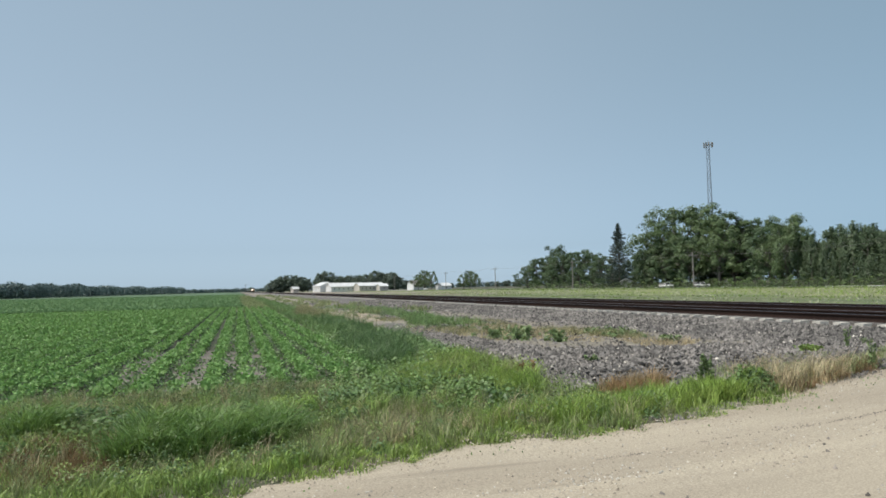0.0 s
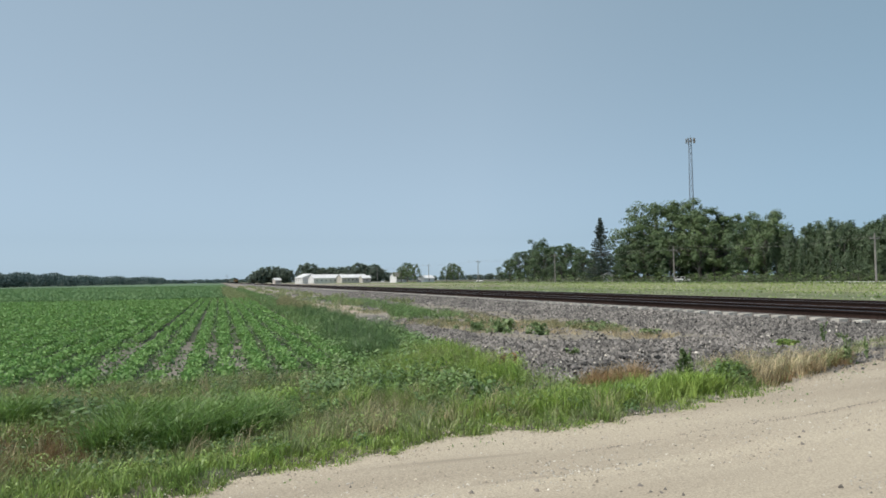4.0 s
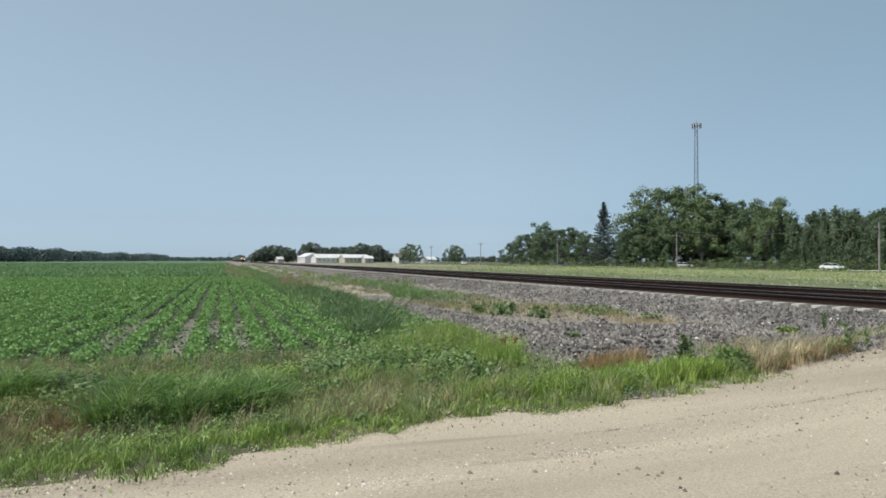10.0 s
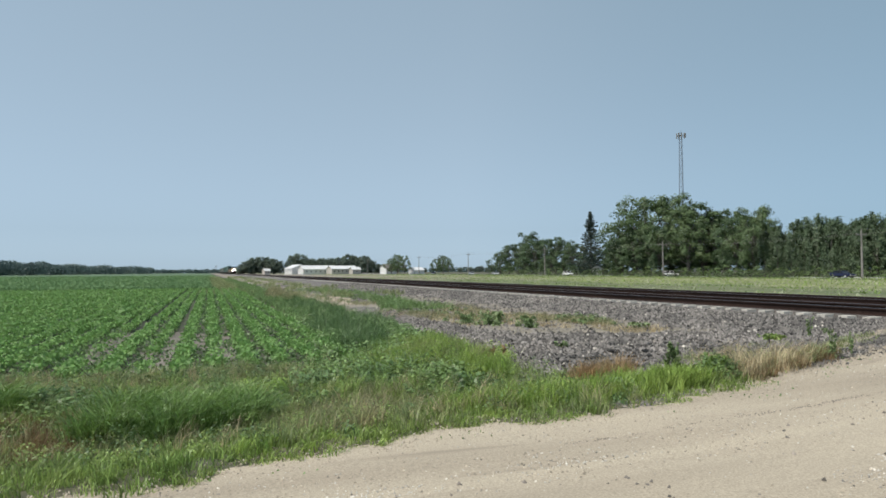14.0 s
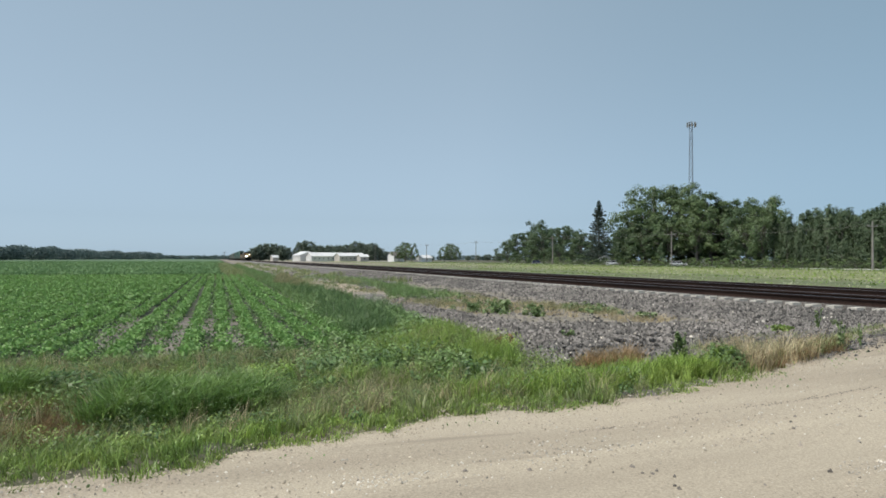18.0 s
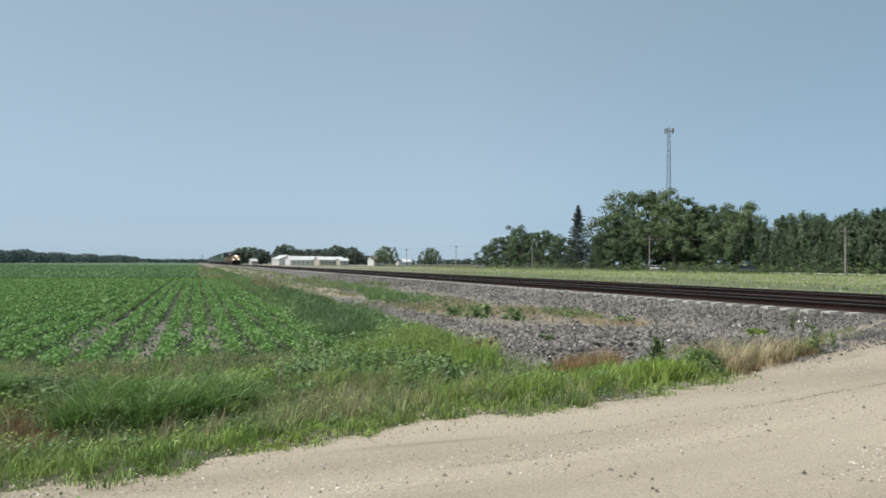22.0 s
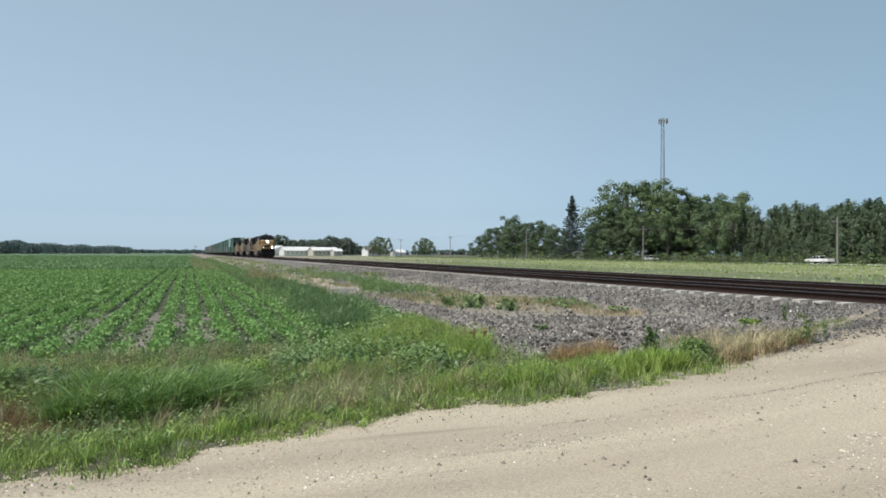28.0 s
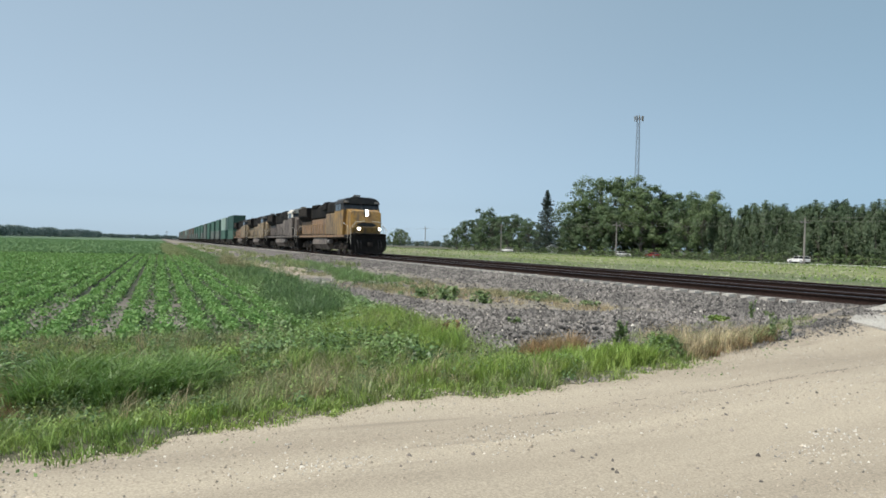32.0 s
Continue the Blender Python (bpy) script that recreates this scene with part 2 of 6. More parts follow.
M = {
    "soil": surf("soil", (0.20, 0.178, 0.152, 1), (0.135, 0.118, 0.098, 1), 0.7, 14, 0.95, bump=0.8, dist=0.06, c3=(0.09, 0.105, 0.055, 1), spots=0.05),
    # soil between bean rows: the plants' shade and weed green are in its colour
    "row_shade_soil": surf("row_shade_soil", (0.05, 0.058, 0.034, 1), (0.07, 0.072, 0.046, 1), 0.7, 14, 0.95, bump=0.6, dist=0.05),
    "verge": surf("verge", (0.055, 0.062, 0.03, 1), (0.10, 0.09, 0.055, 1), 0.9, 10, 0.95, bump=0.6, dist=0.05),
    "gravel": surf("gravel", (0.120, 0.108, 0.098, 1), (0.165, 0.150, 0.135, 1), 0.6, 22, 0.9, bump=1.0, dist=0.06, c3=(0.049, 0.044, 0.041, 1), spots=0.02),
    "dirt": surf("dirt", (0.25, 0.216, 0.172, 1), (0.18, 0.16, 0.122, 1), 0.5, 16, 0.95, bump=0.7, dist=0.05, c3=(0.125, 0.125, 0.07, 1), spots=0.02),
    "far_crop": surf("far_crop", (0.072, 0.12, 0.062, 1), (0.085, 0.138, 0.068, 1), 0.05, 1.4, 0.9, bump=0.8, dist=0.3),
    "pale_field": surf("pale_field", (0.076, 0.106, 0.040, 1), (0.140, 0.150, 0.068, 1), 0.14, 1.5, 0.95, bump=0.4, dist=0.1, c3=(0.17, 0.15, 0.115, 1), spots=0.04, stretch=(1.0, 0.12, 1.0)),
    "bright_field": surf("bright_field", (0.145, 0.168, 0.062, 1), (0.20, 0.205, 0.092, 1), 0.12, 1.2, 0.95, bump=0.4, dist=0.1, c3=(0.14, 0.125, 0.085, 1), spots=0.02, stretch=(1.0, 0.12, 1.0)),
    "road": surf("road", (0.41, 0.352, 0.266, 1), (0.285, 0.240, 0.181, 1), 0.9, 60, 0.95, bump=0.3, dist=0.004, grain=0.5, c3=(0.25, 0.21, 0.16, 1), spots=0.0, stretch=(0.08, 1.0, 1.0)),
    "pavement": surf("asphalt", (0.40, 0.39, 0.37, 1), (0.46, 0.44, 0.41, 1), 0.1, 8, 0.9, bump=0.1),
    "concrete": surf("concrete", (0.58, 0.545, 0.48, 1), (0.48, 0.45, 0.40, 1), 2.0, 25, 0.9, bump=0.2, islands=0.12),
    "slab": surf("dusty_slab", (0.40, 0.375, 0.33, 1), (0.33, 0.31, 0.275, 1), 0.8, 25, 0.9, bump=0.25, c3=(0.27, 0.24, 0.2, 1), spots=0.05),
    "rail": surf("rail_steel", (0.022, 0.014, 0.012, 1), (0.035, 0.022, 0.018, 1), 0.4, 20, 0.95, bump=0.2, glossy=0.1),
    "rail_head": surf("rail_head", (0.13, 0.12, 0.13, 1), (0.10, 0.09, 0.095, 1), 0.4, 20, 0.4, metal=0.8, bump=0.05),
    "stone": surf("stone", (0.084, 0.078, 0.072, 1), (0.152, 0.139, 0.127, 1), 0.5, 18, 0.9, bump=0.3, islands=0.97),
    "pebble": surf("pebble", (0.47, 0.44, 0.385, 1), (0.36, 0.325, 0.275, 1), 0.8, 18, 0.9, bump=0.2, islands=0.4),
    "dark_pebble": surf("dark_pebble", (0.139, 0.123, 0.107, 1), (0.205, 0.176, 0.148, 1), 0.8, 18, 0.9, bump=0.2, islands=0.5),
    "clod": surf("earth_clod", (0.29, 0.25, 0.195, 1), (0.35, 0.30, 0.235, 1), 0.8, 18, 0.95, bump=0.2, islands=0.4),
    "bark": surf("bark", (0.11, 0.098, 0.082, 1), (0.17, 0.155, 0.135, 1), 1.0, 10, 0.95, bump=0.8, dist=0.05),
    "pole_wood": surf("pole_wood", (0.295, 0.271, 0.246, 1), (0.230, 0.209, 0.189, 1), 0.6, 12, 0.9, bump=0.3),
    "black": surf("black_steel", (0.010, 0.010, 0.010, 1), (0.024, 0.021, 0.019, 1), 0.7, 7, 0.9, bump=0.15, glossy=0.15),
    "under": surf("underframe", (0.018, 0.016, 0.015, 1), (0.05, 0.042, 0.035, 1), 0.8, 6, 0.95, bump=0.2, glossy=0.15),
    "wheel": surf("wheel_steel", (0.06, 0.045, 0.038, 1), (0.10, 0.08, 0.065, 1), 1.0, 8, 0.6, metal=0.4),
    "yellow": surf("armour_yellow", (0.36, 0.205, 0.05, 1), (0.28, 0.172, 0.064, 1), 0.7, 5, 0.55, bump=0.05, c3=(0.15, 0.105, 0.066, 1), spots=0.13, stretch=(1.0, 1.0, 0.35)),
    "gold_dust": surf("dusty_gold_paint", (0.29, 0.185, 0.085, 1), (0.20, 0.14, 0.085, 1), 0.9, 5, 0.65, bump=0.05, c3=(0.10, 0.077, 0.058, 1), spots=0.16, stretch=(1.0, 1.0, 0.3)),
    "tan": surf("dusty_yellow", (0.32, 0.235, 0.132, 1), (0.225, 0.17, 0.11, 1), 0.8, 5, 0.65, bump=0.05, c3=(0.11, 0.085, 0.06, 1), spots=0.14, stretch=(1.0, 1.0, 0.35)),
    "dusty": surf("dusty_grey_paint", (0.125, 0.10, 0.088, 1), (0.20, 0.165, 0.14, 1), 0.8, 5, 0.7, bump=0.05, c3=(0.055, 0.044, 0.038, 1), spots=0.14, stretch=(1.0, 1.0, 0.35)),
    "rusty": surf("faded_orange_paint", (0.295, 0.172, 0.094, 1), (0.230, 0.148, 0.090, 1), 0.6, 5, 0.65, bump=0.05, c3=(0.123, 0.090, 0.066, 1), spots=0.10, stretch=(1.0, 1.0, 0.35)),
    "roof_grey": surf("roof_grey", (0.022, 0.024, 0.027, 1), (0.045, 0.045, 0.046, 1), 0.6, 6, 0.7, bump=0.05, glossy=0.25),
    "tank": surf("tank_grey", (0.189, 0.176, 0.164, 1), (0.262, 0.246, 0.221, 1), 0.6, 6, 0.6, bump=0.05),
    "white": surf("white_paint", (0.720, 0.711, 0.684, 1), (0.648, 0.639, 0.612, 1), 0.5, 6, 0.55, bump=0.05),
    "cream": surf("cream_siding", (0.52, 0.475, 0.43, 1), (0.43, 0.395, 0.36, 1), 0.3, 5, 0.8, bump=0.1),
    "roof_white": surf("roof_white", (0.666, 0.657, 0.648, 1), (0.576, 0.567, 0.558, 1), 0.2, 4, 0.5, bump=0.05),
    "shingle": surf("shingle", (0.16, 0.15, 0.145, 1), (0.22, 0.2, 0.19, 1), 0.5, 9, 0.95, bump=0.3),
    "galv": surf("galvanised_steel", (0.24, 0.28, 0.33, 1), (0.20, 0.24, 0.29, 1), 0.5, 8, 0.6, metal=0.2, bump=0.05),
    "glass": surf("dark_glass", (0.012, 0.014, 0.016, 1), (0.02, 0.022, 0.025, 1), 0.5, 5, 0.08, bump=0),
    "red": surf("red_paint", (0.22, 0.015, 0.015, 1), (0.17, 0.015, 0.015, 1), 0.5, 5, 0.3, bump=0),
    "navy": surf("navy_paint", (0.015, 0.02, 0.055, 1), (0.02, 0.025, 0.06, 1), 0.5, 5, 0.25, bump=0),
    "silver": surf("silver_paint", (0.50, 0.51, 0.52, 1), (0.44, 0.45, 0.46, 1), 0.5, 5, 0.3, metal=0.3, bump=0),
    "tyre": surf("tyre_rubber", (0.015, 0.015, 0.015, 1), (0.025, 0.025, 0.024, 1), 2, 20, 0.9),
    "box_green": surf("container_green", (0.037, 0.098, 0.070, 1), (0.049, 0.119, 0.086, 1), 0.3, 4, 0.6, bump=0.05, c3=(0.090, 0.102, 0.082, 1), spots=0.04),
    "box_dark": surf("container_dark_green", (0.02, 0.06, 0.045, 1), (0.025, 0.07, 0.05, 1), 0.3, 4, 0.5, bump=0.05),
    "box_pale": surf("container_pale_green", (0.295, 0.377, 0.328, 1), (0.246, 0.328, 0.279, 1), 0.3, 4, 0.5, bump=0.05),
    "box_grey": surf("container_grey_green", (0.098, 0.119, 0.102, 1), (0.123, 0.135, 0.123, 1), 0.3, 4, 0.6, bump=0.05),
    "box_brown": surf("container_brown", (0.123, 0.074, 0.053, 1), (0.148, 0.090, 0.066, 1), 0.3, 4, 0.6, bump=0.05),
    "lamp": glow("headlight", (1.0, 0.92, 0.76, 1), 100.0),
    "leaf_bean": leaf("bean_leaf", (0.158, 0.295, 0.082, 1), (0.205, 0.345, 0.105, 1), 0.22, rough=0.55),
    # far crop leaf, lightened and dulled in colour to suggest haze
    "leaf_corn": leaf("hazed_crop_leaf", (0.150, 0.252, 0.108, 1), (0.170, 0.275, 0.112, 1), 0.1, 0.1, rough=0.7),
    "leaf_tree": leaf("tree_leaf", (0.095, 0.142, 0.058, 1), (0.135, 0.185, 0.076, 1), 0.22, 0.15, thin=0.2),
    "leaf_dark": leaf("tree_leaf_dark", (0.070, 0.112, 0.050, 1), (0.098, 0.142, 0.062, 1), 0.22, 0.15, thin=0.2),
    "needle": leaf("needle", (0.055, 0.080, 0.062, 1), (0.075, 0.100, 0.078, 1), 0.35, 0.3, thin=0.3),
    # farmstead leaf, paled and greyed: the distance haze is painted into it
    "leaf_farm_haze": leaf("hazed_farm_leaf", (0.175, 0.222, 0.172, 1), (0.205, 0.252, 0.19, 1), 0.12, 0.15, rough=0.7, thin=0.5),
    "leaf_poplar": leaf("poplar_leaf", (0.098, 0.142, 0.074, 1), (0.124, 0.170, 0.090, 1), 0.12, 0.15, thin=0.25),
    # skyline leaf: its bluish tint imitates haze in the air
    "leaf_far_haze": leaf("hazed_wood_leaf", (0.10, 0.145, 0.138, 1), (0.115, 0.158, 0.148, 1), 0.15, 0.02),
    "grass": leaf("grass_green", (0.192, 0.288, 0.074, 1), (0.27, 0.352, 0.10, 1), 0.5, rough=0.42),
    "grass_bright": leaf("grass_bright", (0.225, 0.345, 0.066, 1), (0.31, 0.395, 0.10, 1), 0.4, rough=0.42),
    "grass_blue": leaf("grass_blue", (0.122, 0.222, 0.052, 1), (0.185, 0.285, 0.078, 1), 0.4, rough=0.42),
    "grass_dark": leaf("grass_dark", (0.165, 0.262, 0.095, 1), (0.21, 0.305, 0.118, 1), 0.45),
    "grass_olive": leaf("grass_olive", (0.22, 0.28, 0.11, 1), (0.32, 0.335, 0.16, 1), 0.45),
    "grass_seed": leaf("grass_seed", (0.26, 0.27, 0.13, 1), (0.34, 0.305, 0.17, 1), 0.5),
    "grass_deep": leaf("grass_deep", (0.108, 0.182, 0.07, 1), (0.142, 0.222, 0.086, 1), 0.45),
    "weed_bush": leaf("bush_leaf", (0.15, 0.225, 0.085, 1), (0.20, 0.27, 0.105, 1), 0.5),
    "weed_pale": leaf("weed_pale", (0.150, 0.240, 0.080, 1), (0.215, 0.305, 0.112, 1), 0.45, rough=0.42),
    "grass_dry": leaf("grass_dry", (0.42, 0.335, 0.20, 1), (0.52, 0.43, 0.27, 1), 0.5),
    "grass_red": leaf("grass_red", (0.36, 0.215, 0.105, 1), (0.34, 0.25, 0.13, 1), 0.45),
    "grass_rust": leaf("rusty_grass", (0.20, 0.125, 0.062, 1), (0.27, 0.185, 0.095, 1), 0.5),
    "straw": leaf("pale_straw", (0.55, 0.54, 0.38, 1), (0.48, 0.49, 0.34, 1), 0.3),
    "weed": leaf("weed_leaf", (0.15, 0.215, 0.085, 1), (0.19, 0.255, 0.105, 1), 0.45),
}


# ---- building helpers ----
def link(name, me, material, parent=None, label=""):
    ob = new(name, me)
    if material is not None and not me.materials:
        me.materials.append(material)
    if parent is not None:
        ob.parent = parent
    if label:
        ob["label"] = label
    return ob


def part(name, bm, material, parent, label="", smooth=False):
    me = bpy.data.meshes.new(name)
    bm.to_mesh(me)
    bm.free()
    if smooth:
        me.polygons.foreach_set("use_smooth", [True] * len(me.polygons))
    return link(name, me, material, parent, label)


def thing(name, label, category, group="", m=None, kind=""):
    ob = new(name)
    ob.empty_display_size = 0.1
    if m is not None:
        ob.matrix_basis = m
    return tagged(ob, label, category, group, kind)


def box(bm, lo, hi, bevel=0.0):
    r = bmesh.ops.create_cube(bm, size=1.0)
    vs = r["verts"]
    for v in vs:
        v.co = Vector([lo[i] + (v.co[i] + 0.5) * (hi[i] - lo[i]) for i in range(3)])
    if bevel:
        es = list({e for v in vs for e in v.link_edges})
        bmesh.ops.bevel(bm, geom=es, offset=bevel, segments=1, affect="EDGES", profile=0.5)


def cyl(bm, a, b, r1, r2=None, seg=10, cap=True):
    a, b = Vector(a), Vector(b)
    d = b - a
    m = Matrix.Translation((a + b) / 2) @ d.to_track_quat("Z", "Y").to_matrix().to_4x4()
    bmesh.ops.create_cone(bm, cap_ends=cap, segments=seg, radius1=r1, radius2=r1 if r2 is None else r2, depth=d.length, matrix=m)


def prism(bm, outline, axis, lo, hi):
    """An outline of (a, b) pairs drawn out along an axis from lo to hi."""
    def at(p, w):
        v = [p[0], p[1]]
        v.insert(axis, w)
        return v
    a = [bm.verts.new(at(p, lo)) for p in outline]
    b = [bm.verts.new(at(p, hi)) for p in outline]
    n = len(outline)
    bm.faces.new(a)
    bm.faces.new(b[::-1])
    for i in range(n):
        bm.faces.new((a[i], b[i], b[(i + 1) % n], a[(i + 1) % n]))
    bmesh.ops.recalc_face_normals(bm, faces=bm.faces[:])


def polys(name, verts, size):
    """A mesh of separate faces, each of `size` corners in a row."""
    verts = np.asarray(verts, dtype=np.float32).reshape(-1, 3)
    n = len(verts) // size
    me = bpy.data.meshes.new(name)
    me.vertices.add(n * size)
    me.vertices.foreach_set("co", verts.ravel())
    me.loops.add(n * size)
    me.loops.foreach_set("vertex_index", np.arange(n * size, dtype=np.int32))
    me.polygons.add(n)
    me.polygons.foreach_set("loop_start", np.arange(0, n * size, size, dtype=np.int32))
    me.polygons.foreach_set("loop_total", np.full(n, size, dtype=np.int32))
    me.update(calc_edges=True)
    return me


def indexed(name, verts, faces):
    """A mesh from arrays of corners and of faces with the same number of corners each."""
    verts, faces = np.asarray(verts, np.float32), np.asarray(faces, np.int32)
    me = bpy.data.meshes.new(name)
    me.vertices.add(len(verts))
    me.vertices.foreach_set("co", verts.ravel())
    k = faces.shape[1]
    me.loops.add(faces.size)
    me.loops.foreach_set("vertex_index", faces.ravel())
    me.polygons.add(len(faces))
    me.polygons.foreach_set("loop_start", np.arange(0, faces.size, k, dtype=np.int32))
    me.polygons.foreach_set("loop_total", np.full(len(faces), k, dtype=np.int32))
    me.update(calc_edges=True)
    return me


rng = np.random.default_rng(7)

# ---- the lie of the land ----
TRACK, TRACK_2, RAIL = 15.3, 19.5, 0.70     # centre lines and the height of the rail heads
ROAD_X = [-400, 0, 4, 9, 12.5, 24, 30, 60]
ROAD_Z = [0, 0, 0.03, 0.22, 0.55, 0.62, 0.3, 0.0]
LAND_X = [-5000, 2.6, 4.6, 6.2, 9.0, 10.8, 13.3, 13.85, 14.0, 21.2, 21.6, 24.8, 27, 100, 5000]
LAND_Z = [-0.30, -0.30, -0.12, 0.02, 0.10, 0.14, 0.40, 0.44, 0.33, 0.34, 0.44, -0.02, -0.05, 0.0, 0.0]
EDGE_X = [-400, -1.4, -0.1, 0.4, 1.5, 2.2, 4.0, 5.8, 7.0, 9.0, 11, 14, 60]
EDGE_Y = [5.1, 5.3, 5.6, 5.85, 5.98, 6.3, 6.38, 6.6, 7.1, 7.65, 8.2, 9.2, 9.2]


def edge(x):
    return np.interp(x, EDGE_X, EDGE_Y)


def wave(x, y, s):
    return np.sin(x * 1.7 / s + 1.3 * np.sin(y * 1.1 / s)) * np.cos(y * 1.3 / s + 0.7 * np.sin(x * 0.9 / s + 2.0))


def heap_edge(x):
    """The far foot of the heaped ballast, before the bare strip along the track."""
    return 14.8 - 0.5 * (x - 6.5)


def height(x, y):
    x, y = np.asarray(x, float), np.asarray(y, float)
    land = np.interp(x, LAND_X, LAND_Z)
    land = land + 0.08 * np.exp(-((y - heap_edge(x) + 1.3) / 0.8) ** 2) * np.clip((x - 5.4) / 1.2, 0, 1) * np.clip((10.6 - x) / 1.0, 0, 1)
    land = land + 0.04 * wave(x, y, 1.6) * np.clip((12.8 - x) / 2, 0, 1) * np.clip((60 - y) / 30, 0, 1)
    way = np.interp(x, ROAD_X, ROAD_Z)
    k = np.clip((y - edge(x) - 0.2) / 2.4, 0, 1)
    k = k * k * (3 - 2 * k)
    return way * (1 - k) + land * k


def bare_soil(x, y):
    """Where the beans failed: ragged strips along the rows."""
    w = 0.10 * wave(x, y, 0.7)
    return (((np.abs(x + 2.28) < 0.34 + w) & (y > 15.2) & (y < 23.5)) | ((np.abs(x + 1.0) < 0.40 + w) & (y > 14.4) & (y < 23.5))
            | ((np.abs(x + 0.32) < 0.26 + w) & (y > 17.5) & (y < 23.0)) | ((np.abs(x - 0.34) < 0.22 + w) & (y > 15.0) & (y < 22.5)))


def wheel_track(x, y):
    """Two narrow tracks that a sprayer has left between the rows."""
    return ((np.abs(x + 2.14) < 0.15) & (y > 20)) | ((np.abs(x + 0.84) < 0.10) & (y > 20) & (y < 48))


def steps(*runs):
    out = []
    for a, b, n in runs:
        out += list(np.linspace(a, b, n, endpoint=False))
    return np.array(out)


def sheet(name, xs, ys, fz):
    X, Y = np.meshgrid(xs, ys, indexing="ij")
    v = np.stack([X, Y, fz(X, Y)], -1).reshape(-1, 3)
    i, j = np.meshgrid(np.arange(len(xs) - 1), np.arange(len(ys) - 1), indexing="ij")
    a = (i * len(ys) + j).ravel()
    f = np.stack([a, a + len(ys), a + len(ys) + 1, a + 1], -1)
    me = indexed(name, v, f)
    me.polygons.foreach_set("use_smooth", np.ones(len(f), bool))
    return me, v, f


xs = np.append(steps((-4500, -500, 6), (-500, -60, 10), (-60, -8, 26), (-8, 28, 130), (28, 130, 30), (130, 900, 12), (900, 4500, 6)), 4500)
ys = np.append(steps((-3000, -200, 6), (-200, -12, 12), (-12, 4, 20), (4, 26, 100), (26, 60, 70), (60, 160, 50), (160, 900, 30), (900, 4500, 10)), 4500)
me, v, f = sheet("ground", xs, ys, lambda x, y: height(x, y) - 0.03 * (y < edge(x) + 0.12))
for k in ("soil", "verge", "gravel", "dirt", "far_crop", "pale_field", "row_shade_soil", "bright_field"):
    me.materials.append(M[k])
c = v[f].mean(1)
cx, cy = c[:, 0] + 0.25 * wave(c[:, 0], c[:, 1], 0.5), c[:, 1]
slot = np.zeros(len(f), np.int32)
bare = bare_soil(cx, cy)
# under the rows the soil is coloured dark to imitate shade; bare strips stay pale
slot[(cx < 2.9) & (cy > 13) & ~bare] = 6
slot[(cx < 2.9) & (cy > 77)] = 4
slot[(cy < np.maximum(12.5, 0)) & (cx < 5)] = 1
slot[(cx > 2.9) & (cx < 4.6)] = 1
slot[(cx > -1.5) & (cx < 3.0) & (cy > 72 + 45 * np.clip((1.2 - cx) / 2.6, 0, 1) + 6 * wave(cx, cy, 1.1)) & (cy < 330)] = 1
slot[(cx >= 4.6) & (cx < 25)] = 2
slot[(cx > 6.9) & (cx < 11.3) & (cy > heap_edge(cx) - 0.5) & (cy < 40)] = 3
slot[(cx > 5.2) & (cx < 10.5) & (cy > 46)] = 3
slot[(cx > 4.7) & (cx < 7.6) & (cy > 30) & (cy < 60)] = 3
slot[(cx >= 25)] = 5
slot[(cx >= 50 + 6 * wave(cx, cy, 9.0))] = 7
slot[(cx > 24.6) & (cx < 64 + 6 * wave(cx, cy, 9.0)) & (cy > 125 + 20 * wave(cx, cy, 6.0))] = 3
slot[(cx > 92) & (cx < 102)] = 1
slot[(cx > 112)] = 1
slot[(cx > 6.0) & (cx < 14) & (cy < edge(cx) + 0.8 + 0.3 * wave(cx, cy, 0.6))] = 3
me.polygons.foreach_set("material_index", slot)
tagged(link("ground", me, None), "flat farmland with bare soil, verge and gravel beside the railway", "ground", kind="structure")

rx = np.append(steps((-120, -8, 20), (-8, 13.4, 110)), 13.4)
rt = np.linspace(0, 1, 60)
X, T = np.meshgrid(rx, rt, indexing="ij")
top = edge(X) + 0.22 + 0.16 * wave(X, X * 0.7, 0.22) + 0.12 * wave(X, X, 0.9)
Y = -5.0 + (top + 5.0) * T


def road_height(x, y):
    return height(x, np.minimum(y, edge(x) + 0.2)) + 0.012 * wave(x, y, 0.8) + 0.012


Z = road_height(X, Y) - 0.035 * np.clip((T - 0.97) / 0.03, 0, 1)
i, j = np.meshgrid(np.arange(len(rx) - 1), np.arange(len(rt) - 1), indexing="ij")
a = (i * len(rt) + j).ravel()
me = indexed("road", np.stack([X, Y, Z], -1).reshape(-1, 3), np.stack([a, a + len(rt), a + len(rt) + 1, a + 1], -1))
me.polygons.foreach_set("use_smooth", np.ones(len(me.polygons), bool))
tagged(link("road", me, M["road"]), "pale tan gravel farm road rising to the crossing", "road", kind="structure")

# ---- railway ----
RAIL_OUTLINE = [(-0.076, 0), (0.076, 0), (0.076, 0.012), (0.02, 0.03), (0.009, 0.06), (0.009, 0.125), (0.036, 0.14), (0.036, 0.170),
                (-0.036, 0.170), (-0.036, 0.14), (-0.009, 0.125), (-0.009, 0.06), (-0.02, 0.03), (-0.076, 0.012)]


def tie_mesh():
    bm = bmesh.new()
    prism(bm, [(-0.13, 0), (0.13, 0), (0.115, 0.2), (-0.115, 0.2)], 0, -1.3, 1.3)
    me = bpy.data.meshes.new("tie")
    bm.to_mesh(me)
    bm.free()
    me.materials.append(M["concrete"])
    return me


TIE = tie_mesh()


